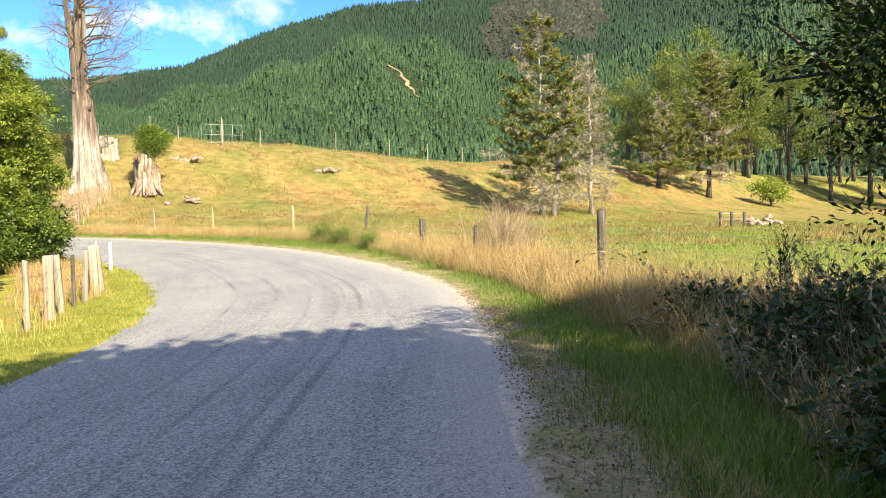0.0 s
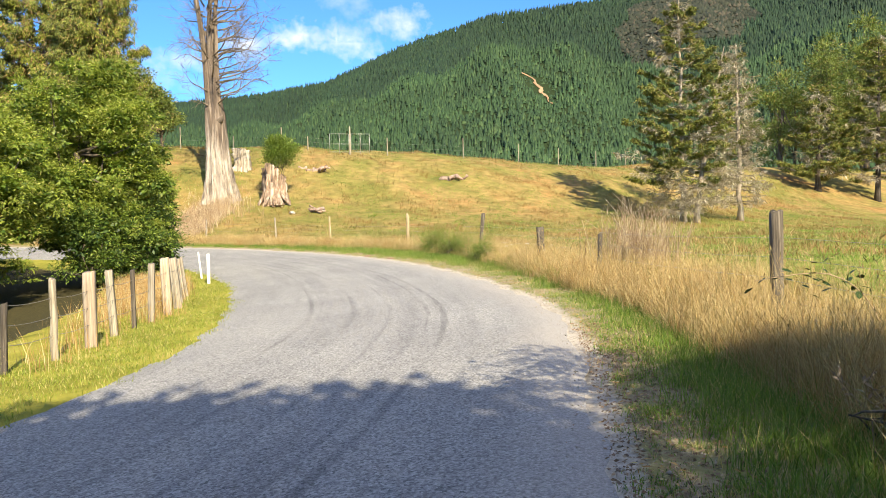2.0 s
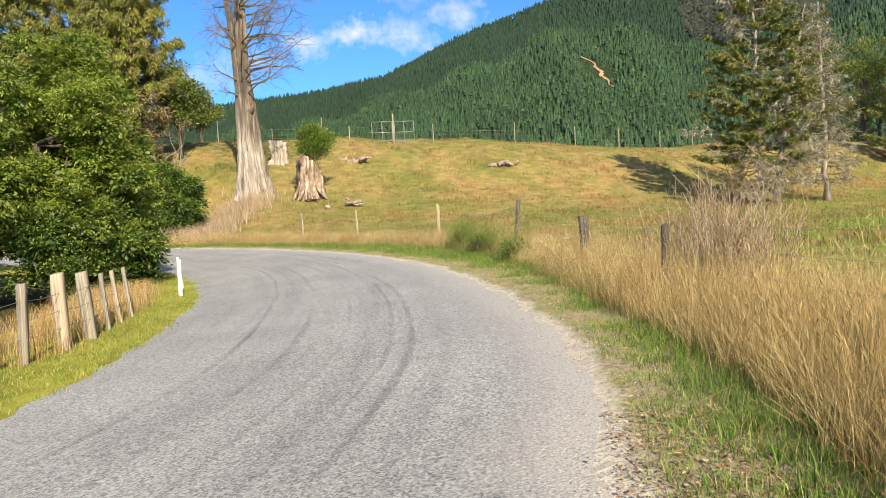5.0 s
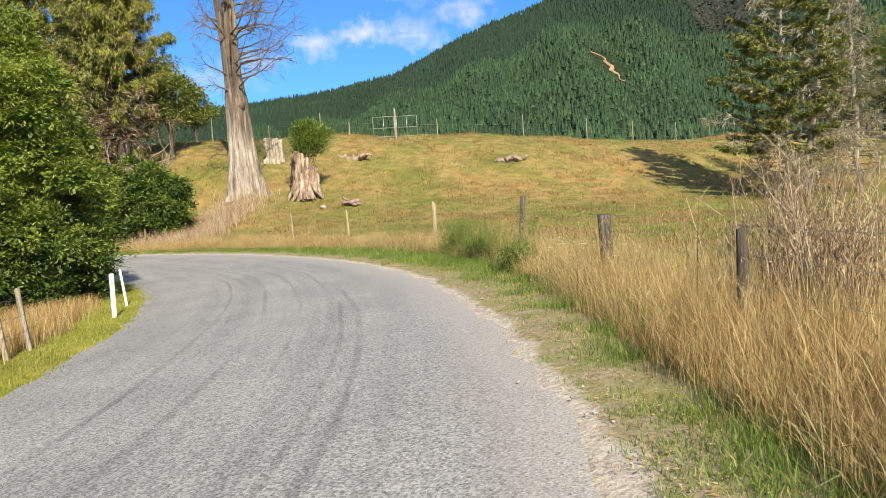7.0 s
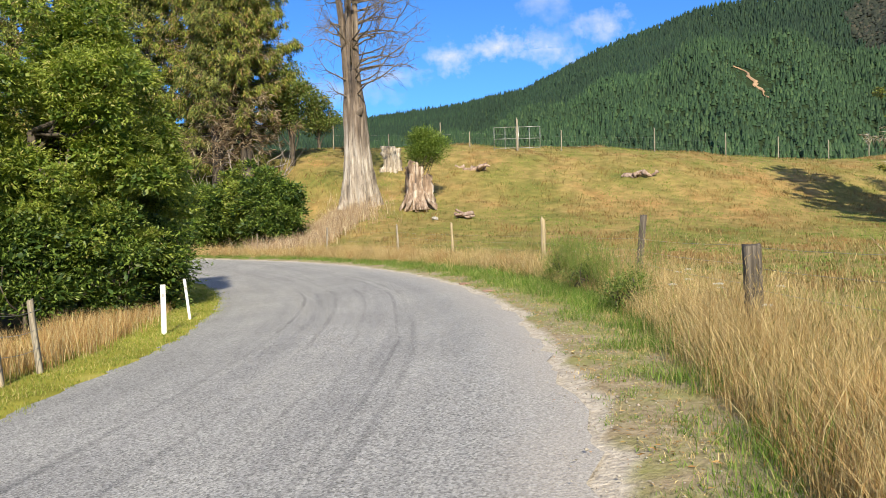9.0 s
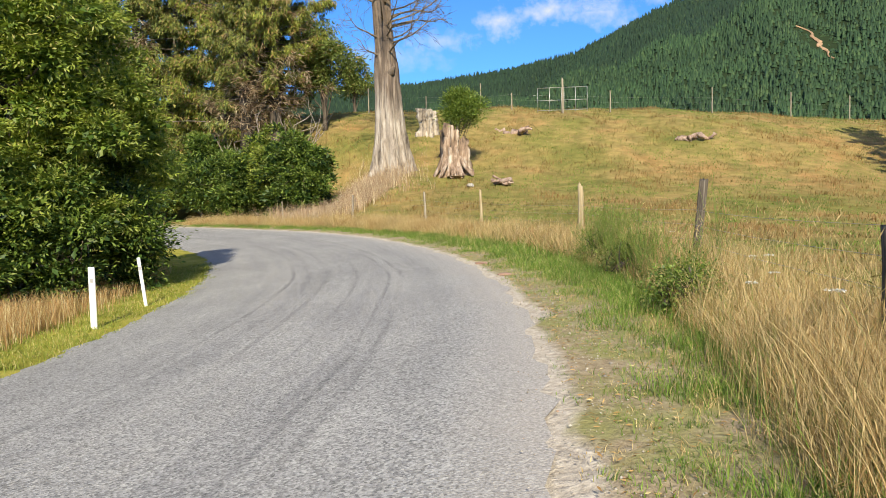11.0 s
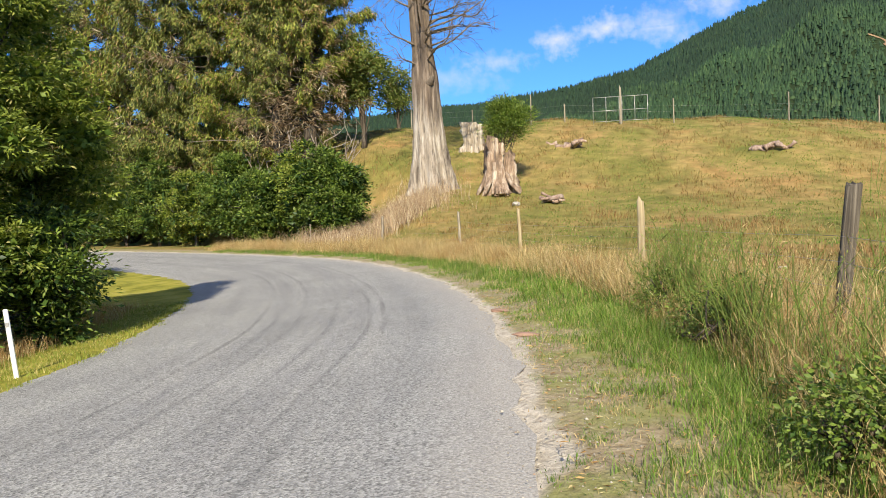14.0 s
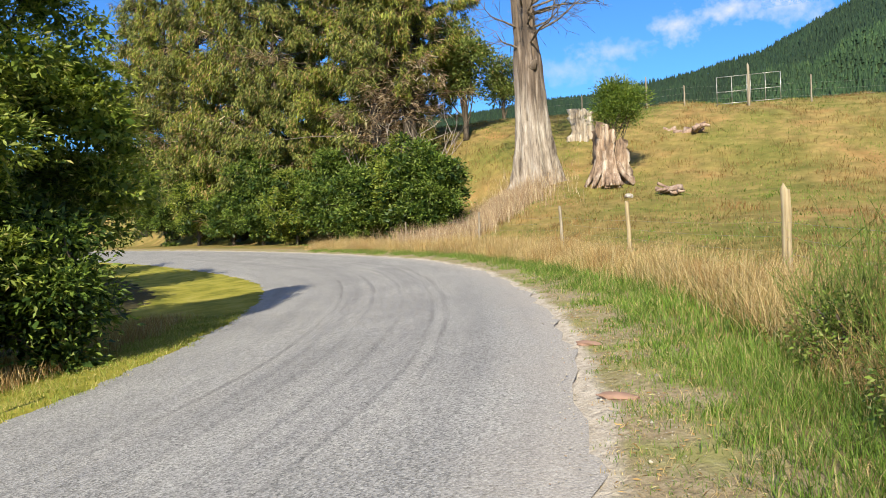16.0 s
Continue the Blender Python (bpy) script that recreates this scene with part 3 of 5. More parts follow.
def conifer(name, xy, h, reach, label, seed, needle, dead_below=0.25, dead_share=0.3, bark=None, base=0.12, whorls=30, lean=(0, 0), density=1.0, twig=0.5, group="", z=None, tip=0.12, bare=False, limb_bark=None, clear=0.06, droop=0.4):
    """A conifer: tapered trunk, whorls of limbs, green sprays of needles and bare dead twigs."""
    rng = R0(seed)
    t = thing(name, (xy[0], xy[1], (gz(*xy) if z is None else z) - 0.1), label, "tree", group)
    zz = np.linspace(0, h, 14)
    axis_pts = np.stack([lean[0] * (zz / h) ** 1.3 + rng.normal(0, 0.04, 14), lean[1] * (zz / h) ** 1.3 + rng.normal(0, 0.04, 14), zz], 1)
    tr = Pile()
    tr.add(*tube(axis_pts, base * (1 - zz / h) ** 0.8 + 0.02 + base * 0.5 * np.exp(-zz / (0.03 * h)), 10, rng, 0.05, 0.06))
    part("trunk", tr.mesh("trunk", True), bark or BARK, t)
    limbs, green, dead = Pile(), [[], []], [[], []]
    for k in range(whorls):
        f = clear + (0.99 - clear) * (k + rng.uniform(-0.4, 0.4)) / whorls
        f = min(max(f, 0.04), 0.985)
        c = np.array([np.interp(f * h, zz, axis_pts[:, i]) for i in range(3)])
        prof = min(1.0, (1 - f) ** 0.75 * 1.15 + tip) * (0.55 + 0.45 * smooth(0.02, 0.25, np.array(f)))
        a0 = rng.uniform(0, 6.28)
        nb = rng.randint(4, 7)
        for j in range(nb):
            a = a0 + j * 6.28 / nb + rng.normal(0, 0.25)
            L = reach * prof * rng.uniform(0.55, 1.15)
            up = 0.25 - 0.55 * (1 - f) + rng.normal(0, 0.12)
            d = np.array([math.cos(a), math.sin(a), 0])
            pts = np.array([c + d * L * q + np.array([0, 0, L * (up * q + (0.28 * q * q))]) for q in (0, 0.33, 0.66, 1.0)])
            limbs.add(*tube(pts, np.array([0.028, 0.02, 0.012, 0.004]) * (0.6 + h / 18), 4, rng, 0, 0, False))
            is_dead = rng.rand() < (dead_share if f > dead_below else 0.93)
            m = int(max(6, L * 26 * density) * (1.1 if not is_dead else 0.32 if droop < 0.6 else 0.26))
            nc = max(3, int(L * 2.4))
            own_clump = rng.randint(0, nc, m)
            q = np.clip((rng.uniform(0.2, 1.0, nc) ** 0.7)[own_clump] + rng.normal(0, 0.035, m), 0.1, 1.0)
            P = np.stack([np.interp(q, (0, 0.33, 0.66, 1.0), pts[:, i]) for i in range(3)], 1)
            sidev = np.cross(d, (0, 0, 1))
            P = P + sidev * (rng.uniform(-0.3, 0.3, nc)[own_clump] * L * q)[:, None] - np.array([0, 0, 1.0]) * (rng.uniform(0, 0.1 * droop, nc)[own_clump] * L)[:, None]
            D = d * rng.uniform(0.2, 0.9, m)[:, None] + sidev * rng.uniform(-1, 1, m)[:, None] + np.array([0, 0, 1.0]) * rng.normal(-0.2, 0.3, m)[:, None]
            (dead if is_dead else green)[0].append(P)
            (dead if is_dead else green)[1].append(D)
    part("limbwork", limbs.mesh("limbwork"), limb_bark or BARK, t)
    if green[0] and not bare:
        C, D = np.concatenate(green[0]), np.concatenate(green[1])
        C = np.repeat(C, 5, 0) + rng.normal(0, 0.13 * twig / 0.5, (len(C) * 5, 3)) * np.array([1, 1, 0.8 + droop if droop > 0.6 else 0.45])
        V, F = leaves(rng, C, np.repeat(D, 5, 0), twig * 0.72, 0.2, droop if droop > 0.6 else 0.2, 0.4)
        part("foliage", arr_mesh("foliage", V, F), needle, t)
    if dead[0]:
        C, D = np.concatenate(dead[0]), np.concatenate(dead[1])
        many = 2
        C = np.repeat(C, many, 0) + rng.normal(0, 0.06, (len(C) * many, 3))
        V, F = leaves(rng, C, np.repeat(D, many, 0), min(twig * 1.4, 0.7), 0.03, 0.25, 0.55)
        part("dead_brush", arr_mesh("dead_brush", V, F), NEEDLE_DEAD if limb_bark else STALK, t)
    return t


def blades(rng, X, Y, height, width, bend=0.35, z=None, lean=(0.0, 0.0), segs=2):
    """Grass blades rooted at X, Y: bent tapering strips."""
    n = len(X)
    Z = (ground_z(X, Y) if z is None else z) - 0.02
    H = height * rng.uniform(0.5, 1.25, n)
    a = rng.uniform(0, 6.28, n)
    bx, by = np.cos(a) * bend * rng.uniform(0.2, 1.3, n) + lean[0], np.sin(a) * bend * rng.uniform(0.2, 1.3, n) + lean[1]
    sa = a + rng.uniform(0.8, 2.2, n)
    sx, sy = np.cos(sa), np.sin(sa)
    w = width * rng.uniform(0.6, 1.4, n)
    rows = []
    for k in range(segs):
        f = k / segs
        cx, cy, cz = X + bx * H * f * f, Y + by * H * f * f, Z + H * f * (1 - 0.12 * f)
        ww = w * (1 - 0.55 * f) / 2
        rows += [np.stack([cx - sx * ww, cy - sy * ww, cz], 1), np.stack([cx + sx * ww, cy + sy * ww, cz], 1)]
    rows.append(np.stack([X + bx * H, Y + by * H, Z + H * (1 - 0.3 * (bx ** 2 + by ** 2))], 1))
    V = np.stack(rows, 1)
    k = V.shape[1]
    i = np.arange(n)[:, None] * k
    F = []
    for q in range(segs - 1):
        F += [i + np.array([[2 * q, 2 * q + 1, 2 * q + 3]]), i + np.array([[2 * q, 2 * q + 3, 2 * q + 2]])]
    F.append(i + np.array([[2 * segs - 2, 2 * segs - 1, 2 * segs]]))
    return V.reshape(-1, 3), np.concatenate(F)


def on_road(a, s):
    """Places at distances a along the road and s right of its outer edge."""
    ip = [np.interp(a, RA, v) for v in (RP[:, 0], RP[:, 1], RN[:, 0], RN[:, 1])]
    return np.stack([ip[0] + ip[2] * s, ip[1] + ip[3] * s], 1)


def along_road(rng, n, a0, a1, s0, s1, power=1.0):
    """Random places between two distances along the road and two distances right of its outer edge."""
    a = rng.uniform(a0, a1, n)
    s = s0 + (s1 - s0) * rng.uniform(0, 1, n) ** power
    p = np.stack([np.interp(a, RA, RP[:, 0]), np.interp(a, RA, RP[:, 1])], 1)
    nn = np.stack([np.interp(a, RA, RN[:, 0]), np.interp(a, RA, RN[:, 1])], 1)
    q = p + nn * s[:, None]
    return q[:, 0], q[:, 1], a, s


def left_places(rng, n, a0, a1, u0, u1):
    """Random places left of the road's inner edge."""
    a = rng.uniform(a0, a1, n)
    u = rng.uniform(u0, u1, n)
    q = on_road(a, -np.interp(a, RA, WIDTH) - u)
    return q[:, 0] + rng.normal(0, 0.15, n), q[:, 1] + rng.normal(0, 0.15, n)


def tufts(rng, X, Y, per, spread):
    n = len(X)
    return np.repeat(X, per) + rng.normal(0, spread, n * per), np.repeat(Y, per) + rng.normal(0, spread, n * per)


# ---- far hills: planted forest ----
def tier_trees(rng, X, Y, Z, H, Wd, sides=5):
    """Small conifers of two ragged tiers each, joined."""
    n = len(X)
    th = np.linspace(0, 6.283, sides, endpoint=False)
    V = np.empty((n, 2 * (sides + 1), 3))
    for k, (z0, z1, w) in enumerate(((0.08, 0.72, 1.0), (0.42, 1.0, 0.62))):
        r = Wd[:, None] * w * rng.uniform(0.6, 1.25, (n, sides)) * 0.5
        V[:, k * (sides + 1):k * (sides + 1) + sides, 0] = X[:, None] + r * np.cos(th + k * 0.5)
        V[:, k * (sides + 1):k * (sides + 1) + sides, 1] = Y[:, None] + r * np.sin(th + k * 0.5)
        V[:, k * (sides + 1):k * (sides + 1) + sides, 2] = Z[:, None] + H[:, None] * (z0 + rng.uniform(-0.06, 0.06, (n, sides)))
        V[:, k * (sides + 1) + sides] = np.stack([X, Y, Z + H * z1], 1)
    i = np.arange(n)[:, None] * (2 * (sides + 1))
    F = []
    for k in range(2):
        o = k * (sides + 1)
        for j in range(sides):
            F.append(i + np.array([[o + j, o + (j + 1) % sides, o + sides]]))
    return V.reshape(-1, 3), np.concatenate(F)


def build_forest():
    rng = R0(11)
    n = 84000
    az = rng.uniform(-50, 38, n)
    rad = np.sqrt(rng.uniform(290 ** 2, 1190 ** 2, n))
    x, y = rad * np.sin(np.radians(az)), rad * np.cos(np.radians(az))
    keep = slip_mask(x, y, 2.0) < 0.5
    x, y, az, rad = x[keep], y[keep], az[keep], rad[keep]
    scrub = (np.hypot((az - 9.5) / 4.5, (rad - 960) / 170) + 0.3 * wave(x, y, 120, 7) < 1) | ((np.abs(az - 0.5) < 1.2) & (np.abs(rad - 900) < 30))
    z = ground_z(x, y)
    # front spur trees take the lighter colour, painted as a sunlit ridge
    lit_zone = (rad < 712 + 40 * wave(x, y, 90, 17)) & ~scrub
    for name, sel, mat_, label, hh, ww in (("forest", lit_zone, FOREST_LIT, "conifer forest on the front spur, coloured lighter as if sunlit", 8.5, 3.3), ("forest", ~scrub & ~lit_zone, FOREST, "dense dark green planted conifer forest covering the hills", 11.5, 4.1),
                                           ("scrub", scrub, FOREST_SCRUB, "brownish native scrub high on the forested hillside", 9, 11)):
        m = sel.sum()
        young = 0.75 + 0.3 * wave(x[sel], y[sel], 160, 12)
        young = young * np.where(slip_mask(x[sel], y[sel], 6.0) > 0.5, 0.35, 1.0)
        V, F = tier_trees(rng, x[sel], y[sel], z[sel] - 0.5, hh * rng.uniform(0.7, 1.2, m) * young, ww * rng.uniform(0.7, 1.25, m))
        obj(name, arr_mesh(name, V, F), mat_, None, label, "forest", kind="stuff")


build_forest()


def build_slip():
    """The bare clay scar on the far hillside, a ragged strip laid on the slope."""
    rng = R0(13)
    P = spline([(r * math.sin(radians(a)), r * math.cos(radians(a))) for a, r, w in SLIP], 3.0)
    wd = np.interp(np.linspace(0, 1, len(P)), np.linspace(0, 1, len(SLIP)), [q[2] for q in SLIP])
    T = np.gradient(P, axis=0)
    T /= np.linalg.norm(T, axis=1)[:, None]
    N = np.stack([T[:, 1], -T[:, 0]], 1)
    V = []
    for k in range(len(P)):
        for f in (-1, -0.4, 0.4, 1):
            q = P[k] + N[k] * (f * wd[k] * rng.uniform(0.4, 1.3) + 1.2 * math.sin(k * 0.9))
            V.append((q[0], q[1], gz(*q) + (1.2 if abs(f) < 0.9 else 0.5)))
    i = (np.arange(len(P) - 1)[:, None] * 4 + np.arange(3)[None]).ravel()
    obj("clay_slip", arr_mesh("clay_slip", V, np.stack([i, i + 4, i + 5, i + 1], 1), True), CLAY, None, "bare orange clay slip on the forested hillside", "slip", kind="structure")


build_slip()


# ---- fences ----
POST_MESHES = {}


def own(me, material):
    """One mesh for each shape and wood, shared by the posts alike."""
    key = (me.name, material.name)
    if key not in POST_MESHES:
        POST_MESHES[key] = me.copy()
        POST_MESHES[key].materials.clear()
        POST_MESHES[key].materials.append(material)
    return POST_MESHES[key]


def fence_post(me, material, xy, h, label, lean=(0, 0), turn=0, group=""):
    t = obj("fence_post", own(me, material), None, None, label, "fence post", group)
    t.matrix_basis = pose(xy[0], xy[1], gz(*xy) - 0.25, lean[0], lean[1], turn) @ Matrix.Diagonal((1, 1, (h + 0.25), 1))
    return t


def round_post(r, seed, sides=11, skew=0.06):
    rng = R0(seed)
    zz = np.array([0, 0.2, 0.4, 0.6, 0.8, 0.985, 1.0])
    pts = np.stack([rng.normal(0, 0.004, 7), rng.normal(0, 0.004, 7), zz], 1)
    V, F = tube(pts, r * np.array([1.05, 1, 1, 0.97, 0.96, 0.95, 0.86]), sides, rng, 0.03, skew)
    return arr_mesh("post", V, F, False)


def split_post(w, d, seed):
    """A hand-split post: uneven four-sided, with a chipped top."""
    rng = R0(seed)
    V, n = [], 6
    for k, z in enumerate(np.linspace(0, 1, n)):
        for sx, sy in ((-1, -1), (0.1, -1.1), (1, -1), (1.05, 0), (1, 1), (0, 1.08), (-1, 1), (-1.06, 0.1)):
            V.append((sx * w / 2 * (1 + rng.uniform(-.08, .08)), sy * d / 2 * (1 + rng.uniform(-.08, .08)), z - (rng.uniform(0, 0.035) if k == n - 1 else 0)))
    F = []
    for k in range(n - 1):
        for j in range(8):
            a, b = k * 8 + j, k * 8 + (j + 1) % 8
            F += [(a, b, b + 8), (a, b + 8, a + 8)]
    V.append((0, 0, 0.985))
    F += [(len(V) - 1, (n - 1) * 8 + j, (n - 1) * 8 + (j + 1) % 8) for j in range(8)]
    return arr_mesh("post", V, np.array(F))


ROUND_M, ROUND_S, THIN = round_post(0.07, 1), round_post(0.05, 2), round_post(0.035, 3, 9)
SPLIT_A, SPLIT_B, SPLIT_C = split_post(0.155, 0.12, 4), split_post(0.105, 0.085, 5), split_post(0.065, 0.055, 6)

RIGHT_POSTS = [((3.9, 4.3), 1.25, SPLIT_B, POST_DARK, (0, 2)), ((2.71, 11.1), 1.25, SPLIT_B, POST_DARK, (1, -2)), ((1.15, 16.6), 0.95, SPLIT_C, POST_DARK, (0, 1)), ((1.66, 18.6), 0.9, THIN, POST_DARK, (0, 2)),
               ((0.02, 21.5), 1.0, SPLIT_A, POST_DARK, (0, -2)), ((-0.05, 22.1), 0.95, THIN, POST_DARK, (0, 1)), ((-2.15, 27.35), 1.4, SPLIT_B, POST_DARK, (2, 5)), ((-5.93, 34.3), 1.45, ROUND_M, POST_NEW, (0, 0)),
               ((-10.9, 39.3), 1.4, ROUND_S, POST_NEW, (0, -2)), ((-15.5, 43.7), 1.3, ROUND_S, POST_GREY, (0, -2)), ((-21.2, 46.6), 1.2, ROUND_S, POST_GREY, (0, 2)), ((-27.5, 49.0), 1.2, THIN, POST_GREY, (1, 0))]
for xy, h, me, mt, ln in RIGHT_POSTS:
    fence_post(me, mt, xy, h, {"post_dark": "dark weathered split wooden fence post in tall grass", "post_grey": "grey weathered wooden fence post in dry grass", "post_new": "pale yellowish round wooden fence post"}[mt.name], ln, 20, "posts of the paddock fence")


def wire_line(points, heights, name, label, r=0.004):
    """Strands from post to post, each a wire with a little sag."""
    t = thing(name, (0, 0, 0), label, "fence wire")
    for h in heights:
        P = []
        for (a, b) in zip(points[:-1], points[1:]):
            za, zb = gz(*a) + h, gz(*b) + h
            for q in np.linspace(0, 1, 5)[:-1]:
                P.append((a[0] + (b[0] - a[0]) * q, a[1] + (b[1] - a[1]) * q, za + (zb - za) * q - 0.03 * math.sin(math.pi * q)))
        P.append((points[-1][0], points[-1][1], gz(*points[-1]) + h))
        V, F = tube(P, np.full(len(P), r), 4, cap=False)
        part("wire", arr_mesh("wire", V, F), WIRE, t)
    return t


wire_line(sorted([p[0] for p in RIGHT_POSTS], key=lambda q: q[1]), (0.3, 0.52, 0.74, 0.95), "wire_fence", "slack rusty wires strung along the paddock fence", 0.002)

LEFT_POSTS = [((-6.15, 9.9), 1.15, ROUND_S, POST_GREY, (0, 2)), ((-6.35, 11.0), 0.9, SPLIT_C, POST_DARK, (0, 2)), ((-6.3, 11.9), 1.1, ROUND_S, POST_GREY, (0, 0)), ((-6.44, 12.9), 1.15, SPLIT_A, POST_RED, (0, 0)),
              ((-6.75, 14.0), 1.1, SPLIT_B, POST_GREY, (0, -3)), ((-6.9, 14.8), 1.05, SPLIT_C, POST_DARK, (0, 0)), ((-7.05, 15.6), 1.1, SPLIT_B, POST_GREY, (0, 2)), ((-7.25, 16.6), 1.15, SPLIT_A, POST_RED, (0, -2)),
              ((-7.5, 17.5), 1.1, SPLIT_A, POST_GREY, (0, -5)), ((-7.95, 18.5), 1.0, SPLIT_C, POST_GREY, (0, -5)), ((-8.3, 19.3), 1.0, SPLIT_C, POST_RED, (0, -7)), ((-8.65, 20.1), 1.0, SPLIT_C, POST_GREY, (0, -7)), ((-5.9, 7.5), 1.1, ROUND_S, POST_GREY, (0, 2)), ((-5.8, 5.0), 1.1, ROUND_S, POST_GREY, (0, 0))]
for xy, h, me, mt, ln in LEFT_POSTS:
    fence_post(me, mt, xy, h, {"post_dark": "thin dark wooden batten of the roadside fence", "post_grey": "grey weathered wooden post of the roadside fence", "post_red": "stout reddish-grey split wooden strainer post"}[mt.name], ln, 15, "posts of the roadside fence")
wire_line(sorted([p[0] for p in LEFT_POSTS], key=lambda q: q[1]), (0.35, 0.6, 0.85), "wire_fence", "thin wires along the leaning roadside fence")


def marker_post(xy, h, lean, label, w=0.045):
    t = thing("edge_marker", (xy[0], xy[1], gz(*xy) - 0.1), label, "road marker", "road edge markers", 40)
    t.matrix_basis = t.matrix_basis @ pose(0, 0, 0, lean[0], lean[1], 0)
    part("stake", box(-w, -0.018, 0, w, 0.018, h + 0.1, 0.01), WHITE_POST, t)
    part("reflector", box(-0.02, -0.024, h - 0.12, 0.02, -0.0175, h - 0.06, 0.002), GALV, t)
    return t


marker_post((-9.68, 23.32), 0.88, (0, 0), "white edge marker post standing in the grass", 0.044)
marker_post((-10.85, 25.25), 0.85, (0, -6), "slim white edge marker post leaning in the grass", 0.028)

# ---- the hill: dead tree, stumps, yard, ridge fence ----
def ragged_base(rng, h, r_base, r_top, sides, flare, n=16):
    zz = np.linspace(0, 1, n)
    rad = r_top + (r_base - r_top) * np.exp(-zz * flare)
    th = np.linspace(0, 6.283, sides, endpoint=False)
    lob = sum(rng.uniform(0.04, 0.12) * np.sin(k * th + rng.uniform(0, 6.28)) for k in (3, 5, 7, 9, 12))
    return zz * h, rad, th, lob


def build_dead_tree():
    rng = R0(21)
    x, y = -24.55, 56.1
    t = thing("dead_tree", (x, y, gz(x, y) - 0.3), "tall bleached dead tree with bare limbs and flared base", "tree")
    zz, rad, th, lob = ragged_base(rng, 12.0, 1.22, 0.64, 40, 4.8, 36)
    V, F = [], []
    for k, z in enumerate(zz):
        amp = 0.6 + 1.0 * math.exp(-z / 2.0)
        for j, a in enumerate(th):
            r = rad[k] * (1 + lob[j] * amp + rng.uniform(-0.03, 0.03)) * (1 - 0.8 * float(smooth(6.0, 12.0, z)))
            V.append((r * math.cos(a) - 0.055 * z, r * math.sin(a), z))
    n = len(th)
    for k in range(len(zz) - 1):
        for j in range(n):
            a, b = k * n + j, k * n + (j + 1) % n
            F += [(a, b, b + n), (a, b + n, a + n)]
    part("trunk", arr_mesh("trunk", V, np.array(F), True), DEADWOOD, t, "bleached fluted trunk")
    for k in range(6):
        a = k * 1.05 + rng.uniform(-0.2, 0.2)
        o, H = 0.36, rng.uniform(13, 18)
        pts = spline([(0.3 * math.cos(a) - .2, 0.3 * math.sin(a), 3.5), (o * math.cos(a) - .46, o * math.sin(a), 8.5), (0.6 * math.cos(a) - 0.62 + rng.normal(0, .15), 0.5 * math.sin(a), 12), (1.2 * math.cos(a) - 0.8 + rng.normal(0, .3), 0.9 * math.sin(a), H)], 0.8)
        me = Pile()
        me.add(*tube(pts, np.linspace(0.42, 0.09, len(pts)), 10, rng, 0.06, 0.16))
        part("leader", me.mesh("leader", True), DEADWOOD, t, "darker weathered bare leader")
    for k in range(66):
        z = rng.uniform(7.0, 17.5)
        a = rng.uniform(0, 6.28) if rng.rand() < 0.45 else rng.normal(0.0, 0.7)
        right = math.cos(a) > -0.2
        L = rng.uniform(1.4, 4.2) * (1.0 if right else 0.55)
        b0 = np.array([0.4 * math.cos(a) - 0.055 * z, 0.4 * math.sin(a), z])
        d = np.array([math.cos(a), math.sin(a), 0])
        pts = spline([b0, b0 + d * L * 0.4 + (0, 0, L * 0.12), b0 + d * L * 0.75 + (0, 0, L * rng.uniform(0.1, 0.45)), b0 + d * L + (0, 0, L * rng.uniform(0.1, 0.8))], 0.4)
        br, tw = Pile(), Pile()
        br.add(*tube(pts, np.linspace(0.07, 0.012, len(pts)), 5, rng, 0.05))
        branch = part("branch", br.mesh("branch", True), DEADWOOD_DARK, t)
        for q in range(9):
            s = pts[rng.randint(len(pts) // 3, len(pts))]
            dd = d * rng.uniform(0.2, 1) + rng.normal(0, 0.6, 3)
            dd = dd / np.linalg.norm(dd) * rng.uniform(0.5, 1.6)
            tw.add(*tube([s, s + dd * 0.5 + (0, 0, rng.normal(0, .1)), s + dd], (0.018, 0.012, 0.006), 3, None, 0, 0, False))
            for w in range(3):
                e = s + dd * rng.uniform(0.3, 1)
                d3 = dd * 0.4 + rng.normal(0, 0.3, 3)
                tw.add(*tube([e, e + d3 * 0.5, e + d3], (0.011, 0.008, 0.005), 3, None, 0, 0, False))
        part("twig_spray", tw.mesh("twig_spray"), DEADWOOD_DARK, branch)["kind"] = "stuff"
    kn = Pile()
    kn.add(*tube([(-0.1, -0.3, 6.2), (0.25, -0.4, 6.3), (0.4, -0.4, 6.6)], (0.26, 0.22, 0.1), 8, rng, 0.15))
    part("broken_knot", kn.mesh("broken_knot", True), DEADWOOD_DARK, t)


